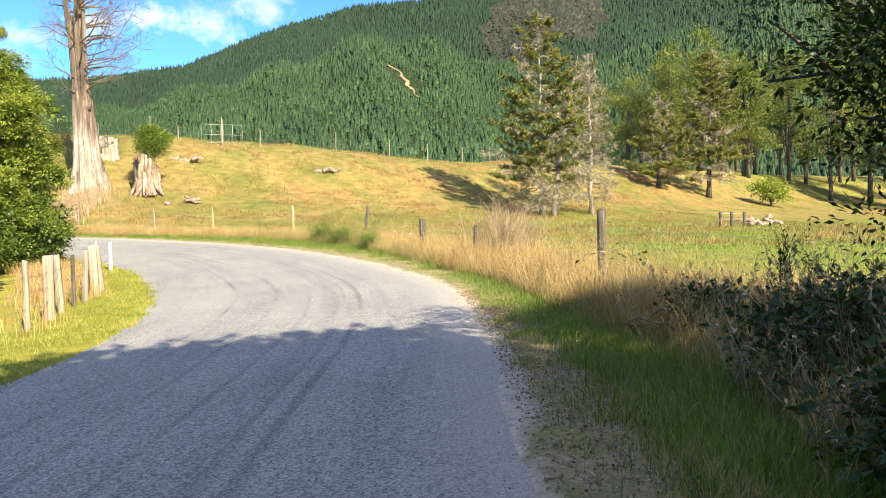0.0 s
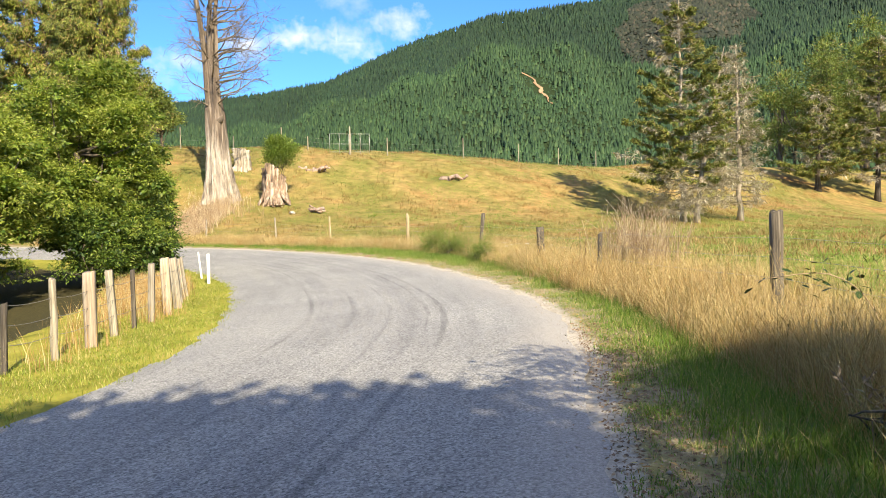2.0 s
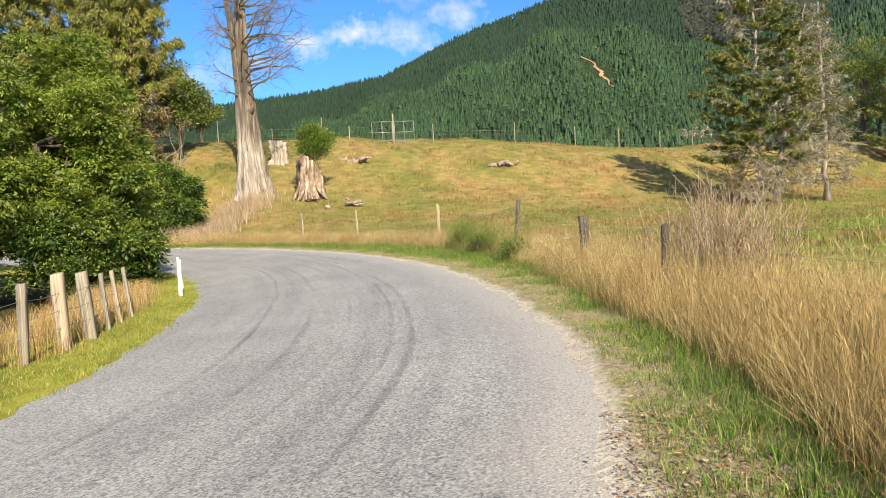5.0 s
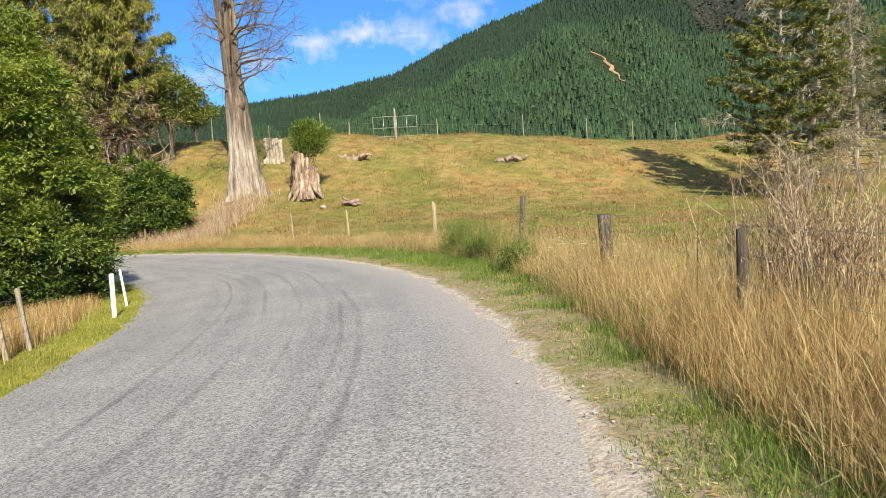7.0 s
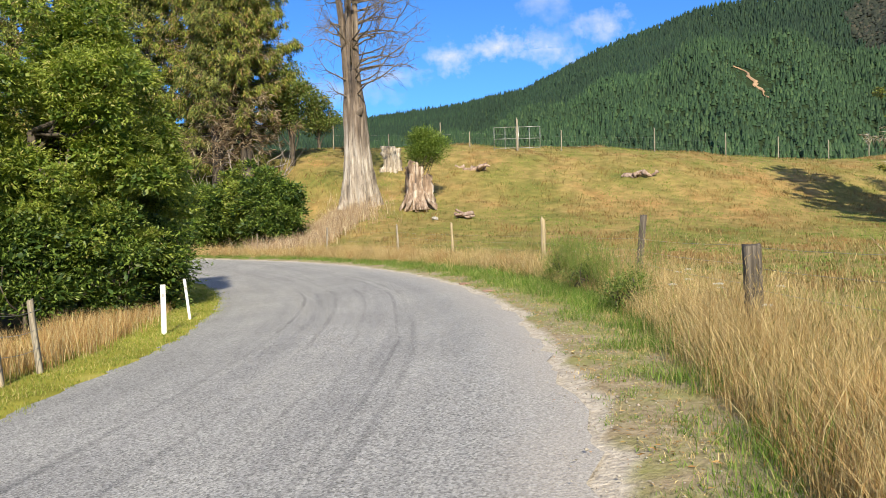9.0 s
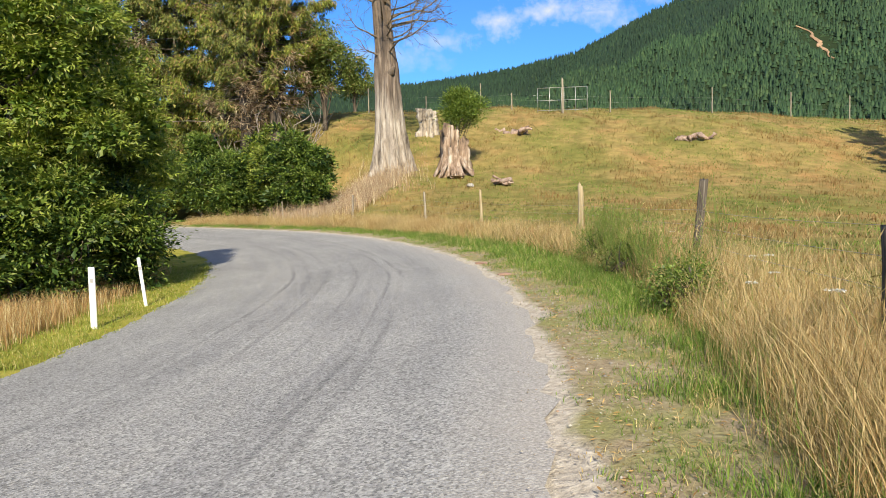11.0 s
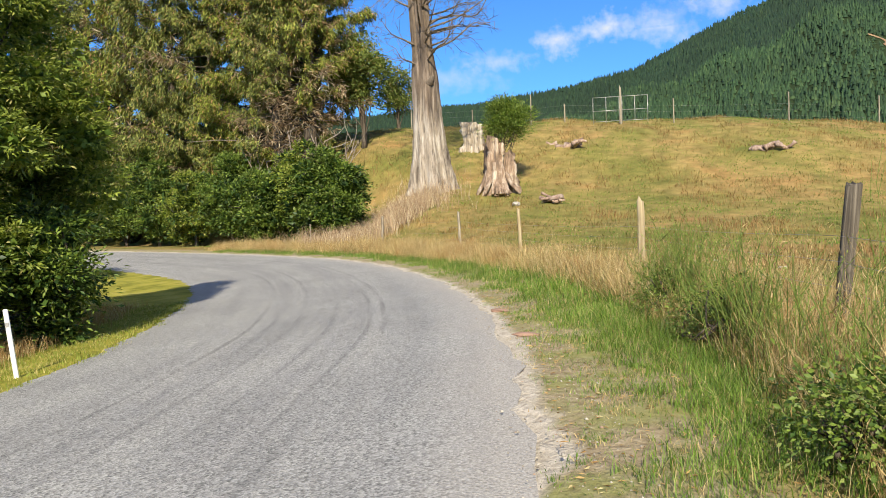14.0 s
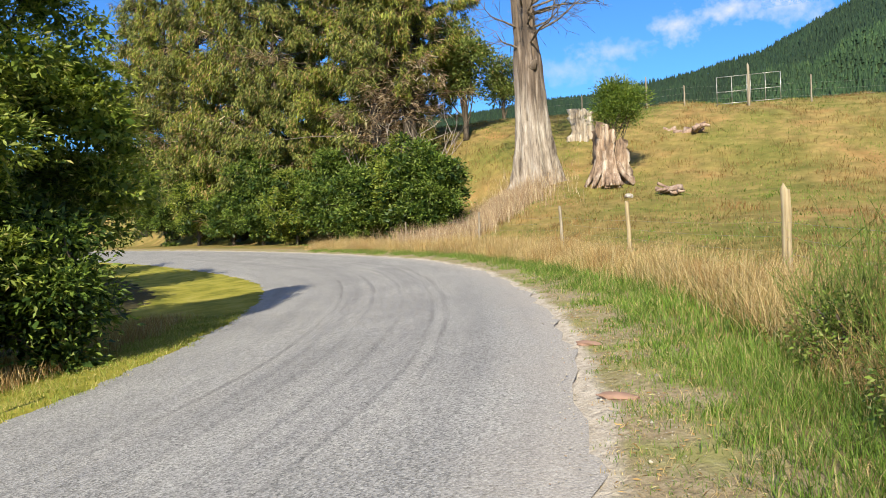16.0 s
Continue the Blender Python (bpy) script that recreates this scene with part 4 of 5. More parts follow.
def build_stump(name, xy, h, rb, rt, seed, label, material, jag=0.5, holes=True):
    rng = R0(seed)
    t = thing(name, (xy[0], xy[1], gz(*xy) - 0.25), label, "tree stump")
    zz, rad, th, lob = ragged_base(rng, h, rb, rt, 44, 3.0, 16)
    n = len(th)
    topz = h * (1 - jag * (0.5 + 0.5 * np.sin(th * 1 + rng.uniform(0, 6.28))) * rng.uniform(0.5, 1.0, n))
    V, F = [], []
    for k in range(len(zz)):
        for j, a in enumerate(th):
            q = k / (len(zz) - 1)
            z = topz[j] * q
            r = np.interp(z, zz, rad) * (1 + lob[j] * 2.4 + rng.uniform(-0.07, 0.07)) * (1 - 0.2 * q * rng.rand()) * (1 - 0.35 * max(0.0, math.sin(z * 2.1 + j * 0.9)) * (0.2 < q < 0.8))
            V.append((r * math.cos(a), r * math.sin(a), z))
    for k in range(len(zz) - 1):
        for j in range(n):
            a, b = k * n + j, k * n + (j + 1) % n
            F += [(a, b, b + n), (a, b + n, a + n)]
    o = (len(zz) - 1) * n
    V.append((0, 0, topz.min() * 0.75))
    F += [(len(V) - 1, o + j, o + (j + 1) % n) for j in range(n)]
    part("stump", arr_mesh("stump", V, np.array(F)), material, t)
    if holes:
        for k in range(11):
            rp = Pile()
            a = rng.uniform(3.4, 6.1)
            pts = spline([(rb * .5 * math.cos(a), rb * .5 * math.sin(a), h * rng.uniform(.25, .6)), (rb * .95 * math.cos(a), rb * .95 * math.sin(a), h * .2), (rb * rng.uniform(1.2, 1.6) * math.cos(a), rb * 1.35 * math.sin(a), 0.1)], 0.3)
            rp.add(*tube(pts, np.linspace(0.2, 0.07, len(pts)), 7, rng, 0.15))
            part("root", rp.mesh("root", True), material, t)
    return t


build_dead_tree()
build_stump("tree_stump", (-20.57, 56.45), 3.3, 0.95, 0.62, 31, "hollow rotting reddish-grey stump with gnarled roots", STUMPWOOD, 0.5)
build_stump("tree_stump", (-26.1, 63.4), 2.1, 0.6, 0.5, 32, "pale grey sawn stump on the slope", DEADWOOD, 0.12, False)
broadleaf("shrub", (-20.5, 56.7), blob_crown(R0(33), (0.3, 0.4, 3.6), (1.35, 1.1, 1.5), 24, 0.46), 11000, 0.17, LEAF_BUSH, BARK, "dark green shrub growing out of the old stump", "shrub", 34, 0.07, 18, 0.22, 0.3, -0.2)

RIDGE = [((-34, 68), 2.0), ((-29.5, 69.5), 1.3), ((-25.2, 70.6), 2.2), ((-22.9, 71.4), 1.3), ((-15.8, 74.0), 1.7), ((-8.9, 78), 2.0), ((-3.6, 83), 2.0), ((0.6, 87), 2.0), ((4.9, 92), 1.8), ((8.5, 95), 1.8), ((13.5, 99), 1.8), ((19, 103), 1.8)]
for xy, h in RIDGE:
    fence_post(ROUND_S, POST_GREY, xy, h, "tall grey wooden post of the ridge fence", (0, 0), 0, "posts of the ridge fence")
wire_line([p[0] for p in RIDGE], (0.4, 0.8, 1.2), "wire_fence", "thin wires along the fence on the ridge", 0.003)


def build_yard_gate():
    x, y = -19.0, 72.15
    t = thing("yard_gate", (x, y, gz(x, y)), "galvanised pipe stock gates on the ridge", "gate", "", 20)
    for a, b in ((-1.9, -0.1), (0.1, 1.85)):
        pl = Pile()
        for z in (0.25, 1.0, 1.95):
            pl.add(*tube([(a, 0, z), ((a + b) / 2, 0, z), (b, 0, z)], (0.022,) * 3, 6))
        for q in (a, (a + b) / 2, b):
            pl.add(*tube([(q, 0, 0.1), (q, 0, 1.0), (q, 0, 1.97)], (0.022,) * 3, 6))
        part("gate_frame", pl.mesh("gate_frame"), GALV, t)
    p = part("gate_post", own(ROUND_M, POST_GREY), None, t)
    p.matrix_basis = pose(0, 0, -0.3) @ Matrix.Diagonal((1.1, 1.1, 2.9, 1))


build_yard_gate()


def build_log(xy, length, seed, label, turn, girth=1.0):
    rng = R0(seed)
    t = thing("fallen_log", (xy[0], xy[1], gz(*xy)), label, "log", "", turn)
    for k in range(9):
        pl = Pile()
        a = rng.uniform(-length / 2, length / 2)
        l = rng.uniform(0.5, 1.3)
        d = rng.normal(0, 1, 3) * np.array([1, 0.4, 0.25])
        d = d / np.linalg.norm(d) * l
        c = np.array([a, rng.normal(0, .2), rng.uniform(0.05, 0.35)])
        pts = spline([c - d / 2, c + rng.normal(0, .06, 3), c + d / 2], 0.2)
        pl.add(*tube(pts, np.linspace(0.15, 0.04, len(pts)) * rng.uniform(0.6, 1.3) * girth, 7, rng, 0.3))
        part("branch", pl.mesh("branch", True), ROTWOOD, t)


build_log((-8.45, 67.7), 2.4, 41, "heap of rotting pinkish wood on the slope", 15, 1.3)
build_log((-20.0, 65.2), 3.4, 42, "rotting grey log half buried in grass", -20, 1.7)
build_log((-16.5, 54.35), 0.35, 44, "small weathered lump of dead wood", 10, 0.8)

# ---- trees across the paddock ----
conifer("spruce", (9.9, 62), 16.8, 4.3, "tall half-dead spruce with grey lower twigs", 51, NEEDLE, 0.24, 0.2, BARK_PALE, 0.2, 32, (-0.3, 0), 1.8, 0.36, "spruces in the paddock", limb_bark=BARK_PALE, clear=0.08)
conifer("spruce", (10.8, 61.6), 13.2, 2.8, "half-dead spruce with a pale bare trunk", 52, NEEDLE, 0.5, 0.3, BARK_PALE, 0.2, 24, (2.0, 0), 1.3, 0.34, "spruces in the paddock", limb_bark=BARK_PALE, clear=0.12)
conifer("spruce", (14.7, 65), 14.0, 2.7, "almost dead spruce of bare grey twigs", 53, NEEDLE, 0.62, 0.85, BARK_PALE, 0.2, 36, (-0.3, 0), 1.2, 0.34, "spruces in the paddock", limb_bark=BARK_PALE, clear=0.1)
conifer("spruce", (37.8, 98), 19.5, 4.8, "bushy green spruce with grey dead outer twigs", 54, NEEDLE, 0.2, 0.3, BARK, 0.3, 28, (0, 0), 1.3, 0.48, "spruces at the paddock's end", limb_bark=BARK_PALE, clear=0.14)
conifer("spruce", (30.2, 95), 12.0, 4.4, "broad spruce with grey dead top", 55, NEEDLE, 0.16, 0.35, BARK, 0.28, 20, (0, 0), 1.3, 0.48, "spruces at the paddock's end", limb_bark=BARK_PALE, clear=0.16)


def build_far_pines():
    rng = R0(61)
    for k in range(34):
        az = rng.uniform(13.0, 38)
        rad = rng.uniform(125, 165) + (6 if az > 22 else 14)
        x, y = rad * math.sin(radians(az)), rad * math.cos(radians(az))
        h = rng.uniform(18, 27)
        blobs = []
        for q in range(16):
            f = rng.uniform(0.25, 1)
            a = rng.uniform(0, 6.28)
            w = 4.2 * (1.1 - f) + 0.8
            blobs.append((w * math.cos(a) * rng.uniform(.3, 1), w * math.sin(a) * rng.uniform(.3, 1), h * f, rng.uniform(1.0, 2.0)))
        broadleaf("pine", (x, y), blobs, 4000, 0.6, PINE, BARK, "tall green pine at the foot of the hills", "tree", 600 + k, 0.3, 14, 0.55, 0.24, -0.3, None, "pines at the foot of the hills")


build_far_pines()
broadleaf("shrub", (47, 100), blob_crown(R0(70), (0, 0, 2.2), (2.8, 2.5, 2.4), 18, 1.1), 3000, 0.4, LEAF_TREE, BARK, "round yellow-green shrub by the paddock", "shrub", 71, 0.12, 20, 0.35)

# ---- trees inside the bend ----
TREE_A = blob_crown(R0(80), (0, 0, 4.0), (2.8, 2.7, 4.1), 104, 0.6) + blob_crown(R0(79), (0.4, 0.2, 1.7), (2.3, 2.2, 1.3), 16, 0.5) + blob_crown(R0(78), (-0.4, 3.1, 3.6), (1.3, 1.3, 3.3), 20, 0.7)
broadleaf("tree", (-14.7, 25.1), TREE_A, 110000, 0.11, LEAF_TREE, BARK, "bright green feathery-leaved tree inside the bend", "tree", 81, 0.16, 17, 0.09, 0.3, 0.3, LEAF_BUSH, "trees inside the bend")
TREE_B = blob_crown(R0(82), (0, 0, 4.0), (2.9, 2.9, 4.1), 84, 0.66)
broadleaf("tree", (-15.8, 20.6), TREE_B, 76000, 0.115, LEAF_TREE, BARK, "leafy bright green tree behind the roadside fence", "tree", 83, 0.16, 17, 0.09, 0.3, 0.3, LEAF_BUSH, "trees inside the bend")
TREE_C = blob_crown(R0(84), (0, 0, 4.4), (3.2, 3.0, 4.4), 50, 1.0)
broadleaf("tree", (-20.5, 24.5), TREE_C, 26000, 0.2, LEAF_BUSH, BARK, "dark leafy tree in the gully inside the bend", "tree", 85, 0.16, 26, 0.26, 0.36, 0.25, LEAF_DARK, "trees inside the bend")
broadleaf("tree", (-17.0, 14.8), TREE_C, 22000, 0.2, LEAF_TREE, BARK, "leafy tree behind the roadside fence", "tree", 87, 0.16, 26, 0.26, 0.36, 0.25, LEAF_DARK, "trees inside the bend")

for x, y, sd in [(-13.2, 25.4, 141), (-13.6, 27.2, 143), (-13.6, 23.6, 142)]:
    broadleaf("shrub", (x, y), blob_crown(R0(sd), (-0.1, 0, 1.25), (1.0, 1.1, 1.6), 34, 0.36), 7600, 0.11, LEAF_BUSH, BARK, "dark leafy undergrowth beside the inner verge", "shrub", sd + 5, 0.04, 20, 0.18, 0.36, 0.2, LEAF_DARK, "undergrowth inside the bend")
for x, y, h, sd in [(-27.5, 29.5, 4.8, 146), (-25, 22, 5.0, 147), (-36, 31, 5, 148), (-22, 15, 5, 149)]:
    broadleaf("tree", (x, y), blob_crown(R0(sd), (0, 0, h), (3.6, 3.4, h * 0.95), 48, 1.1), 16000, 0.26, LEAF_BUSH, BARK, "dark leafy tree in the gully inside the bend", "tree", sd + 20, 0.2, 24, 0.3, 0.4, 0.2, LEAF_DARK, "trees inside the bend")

# ---- trees outside the far bend ----
for k, (x, y, h, r, sd) in enumerate([(-34.8, 57.5, 21, 3.6, 92), (-36.4, 56.2, 20, 3.3, 91), (-40.0, 58.0, 24, 3.6, 93), (-44.5, 58.0, 27, 4.2, 94), (-39.0, 63.0, 23, 3.8, 95), (-49, 58, 28, 4.6, 96), (-55, 58.5, 28, 4.6, 97), (-61, 59, 27, 4.6, 98), (-68, 60, 26, 4.4, 99), (-75, 61, 26, 4.4, 100)]):
    conifer("conifer", (x, y), h, r + (0 if k < 2 else 0.9), "tall dark conifer with rusty drooping foliage", sd, NEEDLE_BROWN if k % 2 == 0 else NEEDLE, 0.42 if k < 2 else 0.1, 0.14, BARK, 0.5 if k < 2 else 0.36, 38, (0, 0), 1.0 if k < 2 else 1.35 if k < 5 else 0.9, 0.42 if k < 5 else 0.5, "conifers beyond the bend", clear=0.26 if k < 2 else 0.08, droop=0.85)
for k, (x, y, a, b, c, sd) in enumerate([(-27.8, 51.0, 2.3, 2.0, 2.9, 105), (-30.4, 52.2, 2.6, 2.2, 3.4, 101), (-34.0, 52.4, 2.8, 2.4, 2.7, 102), (-38, 53.4, 2.8, 2.5, 3.5, 103), (-42.2, 54.0, 2.9, 2.4, 2.7, 104), (-47, 54.8, 3.0, 2.6, 3.8, 106), (-52.5, 56, 3.0, 2.6, 2.8, 107), (-58.5, 56.6, 3.2, 2.6, 3.6, 108), (-65, 57.3, 3.2, 2.6, 3.6, 109)]):
    broadleaf("shrub", (x, y), blob_crown(R0(sd), (0, 0, c * 0.9), (a, b, c * 1.05), 54, 0.55), 17000, 0.2, LEAF_BUSH if k % 3 != 1 else LEAF_TREE, BARK, "dense green roadside shrub beyond the bend", "shrub", sd + 10, 0.1, 16, 0.16, 0.36, 0.1, LEAF_DARK, "shrubs beyond the bend")
broadleaf("tree", (-38.0, 72), blob_crown(R0(110), (0, 0, 3.0), (2.0, 2.0, 2.6), 22, 0.8), 6000, 0.26, PINE, BARK, "round green tree on the ridge", "tree", 111, 0.14, 18, 0.25)
broadleaf("tree", (-34.0, 62), blob_crown(R0(112), (0, 0, 5.0), (2.2, 2.2, 3.4), 30, 0.8), 9000, 0.26, PINE, BARK, "smooth-crowned olive green tree behind the conifers", "tree", 113, 0.16, 18, 0.25)


def dead_brush(xy, h, n, seed):
    """Bare bleached boughs, forked twice, leaning out of the undergrowth."""
    rng = R0(seed)
    t = thing("dead_shrub", (xy[0], xy[1], gz(*xy) - 0.1), "bleached bare boughs of a dead shrub among green bushes", "shrub", "dead shrubs beyond the bend")
    for k in range(n):
        a = rng.uniform(0, 6.28)
        d = np.array([math.cos(a) * rng.uniform(0.2, 0.9), math.sin(a) * rng.uniform(0.2, 0.9), 1.0]) * h * rng.uniform(0.6, 1.0)
        pts = spline([(0, 0, 0), d * 0.5 + rng.normal(0, 0.25, 3), d], 0.4)
        pl = Pile()
        pl.add(*tube(pts, np.linspace(0.07, 0.02, len(pts)), 5, rng, 0.08))
        for q in range(7):
            e = pts[rng.randint(len(pts) // 3, len(pts))]
            d2 = (d / h + rng.normal(0, 0.7, 3)) * rng.uniform(0.4, 1.2)
            pl.add(*tube([e, e + d2 * 0.5 + rng.normal(0, 0.1, 3), e + d2], (0.03, 0.022, 0.01), 4, None, 0, 0, False))
        part("bough", pl.mesh("bough", True), BARK_PALE, t)


dead_brush((-31.6, 53.8), 7.4, 7, 115)
dead_brush((-35.6, 54.6), 6.8, 6, 117)

# ---- trees behind and beside the start ----
OVER = blob_crown(R0(121), (-0.6, 0.1, 2.3), (1.1, 1.1, 0.9), 26, 0.45) + [(-1.9, 0.3, 2.9, 0.35), (-2.1, 0.6, 2.55, 0.25), (-1.75, -0.3, 3.0, 0.35), (-2.0, 0.9, 2.2, 0.2), (-1.35, 0.7, 1.6, 0.25), (-1.4, 0.4, 1.1, 0.2), (-1.2, 0.1, 0.8, 0.25), (-1.5, 0.6, 1.9, 0.35)]
OVER = OVER + [(-1.2, 0.6, 3.1, 0.5), (-0.9, 0.9, 2.8, 0.5), (-1.5, 0.6, 3.45, 0.4), (-1.7, 0.9, 2.9, 0.3)]
broadleaf("tree", (4.55, 4.5), OVER, 22000, 0.075, LEAF_DARK, BARK, "dark glossy-leaved roadside tree with low hanging twigs", "tree", 122, 0.045, 14, 0.12, 0.42, 0.3, None, "roadside trees")
for k, (x, y, h, sd) in enumerate([(7.6, -2.6, 2.7, 131), (3.4, -3.0, 4.0, 132), (5.0, -2.8, 3.8, 137), (-0.2, -3.5, 4.1, 133), (11, -1.8, 2.2, 134), (1.6, -7, 5.2, 135), (6.0, -7, 5.2, 136)]):
    broadleaf("tree", (x, y), blob_crown(R0(sd), (0, 0, h), (2.7, 1.8, h * 1.08), 74, 0.95), 26000, 0.34, LEAF_DARK, BARK, "dark leafy roadside tree", "tree", sd + 20, 0.22, 22, 0.35, 0.5, 0.2, None, "roadside trees")

# ---- grass ----
def dry_from(a):
    return np.interp(a, [-5, 5, 9, 16, 19, 22, 25, 28, 34, 45, 60], [1.6, 1.6, 1.15, 0.9, 1.05, 1.35, 1.6, 1.75, 1.85, 1.3, 1.1])


def stuff(name, V, F, material, label, category="grass"):
    return obj(name, arr_mesh(name, V, F), material, None, label, category, kind="stuff")


def build_grass():
    rng = R0(200)
    # tall dry grass along the outer fence
    for a0, a1, n, w, per in ((6.5, 14, 1700, 0.0036, 24), (14, 30, 3500, 0.004, 24), (30, 66, 3400, 0.009, 16)):
        x, y, a, s = along_road(rng, n, a0, a1, 0, 1)
        s = dry_from(a) + s * (2.4 + 0.9 * wave(a, a, 9, 5)) * rng.uniform(0.25, 1, n) ** 1.2
        x, y = on_road(a, s).T
        ht = 0.52 * (1 + 0.45 * wave(x, y, 3.0, 9)) * np.interp(s - dry_from(a), [0, 0.5, 3], [0.6, 1.0, 0.95]) * rng.uniform(0.6, 1.2, n)
        thin = rng.rand(n) < np.interp(a, [18, 21, 27, 30], [1, 0.55, 0.55, 1])
        x, y, s, ht, a = x[thin], y[thin], s[thin], ht[thin], a[thin]
        n = len(x)
        rust = (wave(x, y, 2.2, 21) + rng.normal(0, 0.3, n) > 0.15)
        lx, ly = rng.normal(0, 0.22, n), rng.normal(0, 0.22, n)
        for sel, mt, nm in ((~rust, GRASS_DRY, "tall pale dry grass along the paddock fence"), (rust, GRASS_RUST, "tall rusty dry grass along the paddock fence")):
            X, Y = tufts(rng, x[sel], y[sel], per, 0.085)
            V, F = blades(rng, X, Y, np.repeat(ht[sel], per), w, 0.55, None, (np.repeat(lx[sel], per), np.repeat(ly[sel], per)), 3)
            stuff("dry_grass", V, F, mt, nm)
        # seed heads
        X, Y = tufts(rng, x, y, 2, 0.14)
        H = np.repeat(ht, 2) * rng.uniform(0.95, 1.6, n * 2)
        Z = ground_z(X, Y)
        V, F = blades(rng, X, Y, H, w * 0.6, 0.3, Z, (0, 0), 2)
        tips = V.reshape(-1, 5, 3)[:, 4]
        V2, F2 = leaves(rng, tips - np.array([0, 0, 0.05]), np.tile([0, 0, 1.0], (len(tips), 1)), 0.06, 0.09, -0.2, 0.45)
        stuff("seed_heads", np.concatenate([V, V2]), np.concatenate([F, F2 + len(V)]), GRASS_DRY, "pale nodding seed heads above the dry grass")
    x, y, a, s = along_road(rng, 1500, 17, 40, 0, 1)
    x, y = on_road(a, dry_from(a) + s * 2.6).T
    X, Y = tufts(rng, x, y, 16, 0.1)
    V, F = blades(rng, X, Y, 0.32, 0.006, 0.5, None, (0, 0), 3)
    stuff("green_grass", V, F, GRASS_GREEN, "long green grass mixed through the dry stems")
    # straight pale straws at all angles, some broken over, tangled through the grass
    n = 11000
    x, y, a, s = along_road(rng, n, 6.5, 32, 0, 1)
    x, y = on_road(a, dry_from(a) - 0.05 + s * 2.0).T
    V, F = blades(rng, x, y, np.where(rng.rand(n) < 0.3, 0.4, 0.72), 0.0042, 0.55, None, (rng.normal(0, 0.3, n), rng.normal(0, 0.3, n)), 3)
    stuff("straw_stems", V, F, GRASS_DRY, "tangled pale straws leaning through the dry grass")
    n = 9000
    x, y, a, s = along_road(rng, n, 5, 34, 0, 1)
    x, y = on_road(a, dry_from(a) - 0.1 + s * 1.6).T
    V, F = blades(rng, x, y, 0.3, 0.006, 1.1, None, (0, 0), 3)
    stuff("dead_thatch", V, F, GRASS_RUST, "brown fallen thatch at the foot of the dry grass")
    # green verge between gravel and dry grass
    for a0, a1, n, w in ((-2, 14, 3000, 0.006), (14, 30, 3400, 0.006), (30, 64, 2800, 0.011)):
        x, y, a, s = along_road(rng, n, a0, a1, 0, 1)
        s = 0.22 + s * (dry_from(a) + 0.35) * 1.0
        x, y = on_road(a, s).T
        keep = (wave(x, y, 1.3, 31) + 0.9 * (s - 0.55) + rng.normal(0, 0.2, n)) > np.interp(a, [3, 6, 10, 14, 18, 25, 29], [0.0, -0.15, -0.35, -0.25, 0.38, 0.5, 0.0])
        x, y, s = x[keep], y[keep], s[keep]
        X, Y = tufts(rng, x, y, 16, 0.07)
        V, F = blades(rng, X, Y, np.repeat(np.interp(s, [0.2, 0.7, 1.3, 2], [0.05, 0.13, 0.2, 0.22]), 16), w, 0.75, None, (0, 0), 2)
        stuff("verge_grass", V, F, GRASS_GREEN, "patchy green grass along the road's edge")
    # short sparse tufts between gravel and verge
    for n, mt, lab in ((3400, GRASS_GREEN, "small green tufts in the gravelly soil"), (1300, GRASS_DRY, "short bleached tufts in the gravelly soil")):
        x, y, a, s = along_road(rng, n, 4, 40, 0.1, 1.5, 1.0)
        keep = wave(x, y, 0.9, 77 if mt is GRASS_GREEN else 78) + 0.5 * s > 0.02
        X, Y = tufts(rng, x[keep], y[keep], 12, 0.045)
        V, F = blades(rng, X, Y, np.interp(np.repeat(s[keep], 12), [0.1, 0.8], [0.035, 0.085]), 0.005, 1.0, None, (0, 0), 2)
        stuff("verge_grass", V, F, mt, lab)
    # dead leaves, straw and loose stones along the outer edge
    n = 9000
    x, y, a, s = along_road(rng, n, -1, 12, 0.02, 0.8, 1.0)
    V, F = leaves(rng, np.stack([x, y, ground_z(x, y) + 0.012], 1), rng.normal(0, 1, (n, 3)) * np.array([1, 1, 0.15]), 0.028, 0.55, 0, 0.08)
    stuff("leaf_litter", V, F, LITTER, "brown fallen leaves along the shaded road edge", "litter")
    n = 4200
    x, y, a, s = along_road(rng, n, -1, 34, 0.15, 1.5, 1.2)
    z = ground_z(x, y) + 0.012
    V, F = leaves(rng, np.stack([x, y, z], 1), rng.normal(0, 1, (n, 3)) * np.array([1, 1, 0.12]), 0.045, 0.22, 0, 0.05)
    stuff("straw_litter", V, F, GRASS_RUST, "dry straw and leaf litter on the verge", "litter")
    n = 5200
    x, y, a, s = along_road(rng, n, -1, 48, -0.22, 0.62, 0.8)
    r = rng.uniform(0.003, 0.009, n) * np.where(rng.rand(n) < 0.04, 2.2, 1.0)
    z = np.maximum(ground_z(x, y), np.where(s < 0, 0.075 * s + 0.01, -9)) + r * 0.3
    O = np.array([(1, 0, 0), (0, 1, 0), (-1, 0, 0), (0, -1, 0), (0, 0, 0.7), (0, 0, -0.7)])
    V = np.stack([x, y, z], 1)[:, None] + O[None] * r[:, None, None] * rng.uniform(0.7, 1.3, (n, 6, 1))
    T = np.array([(0, 1, 4), (1, 2, 4), (2, 3, 4), (3, 0, 4), (1, 0, 5), (2, 1, 5), (3, 2, 5), (0, 3, 5)])
    stuff("loose_gravel", V.reshape(-1, 3), (np.arange(n)[:, None, None] * 6 + T[None]).reshape(-1, 3), GRIT, "loose pale gravel along the road's edge", "gravel")
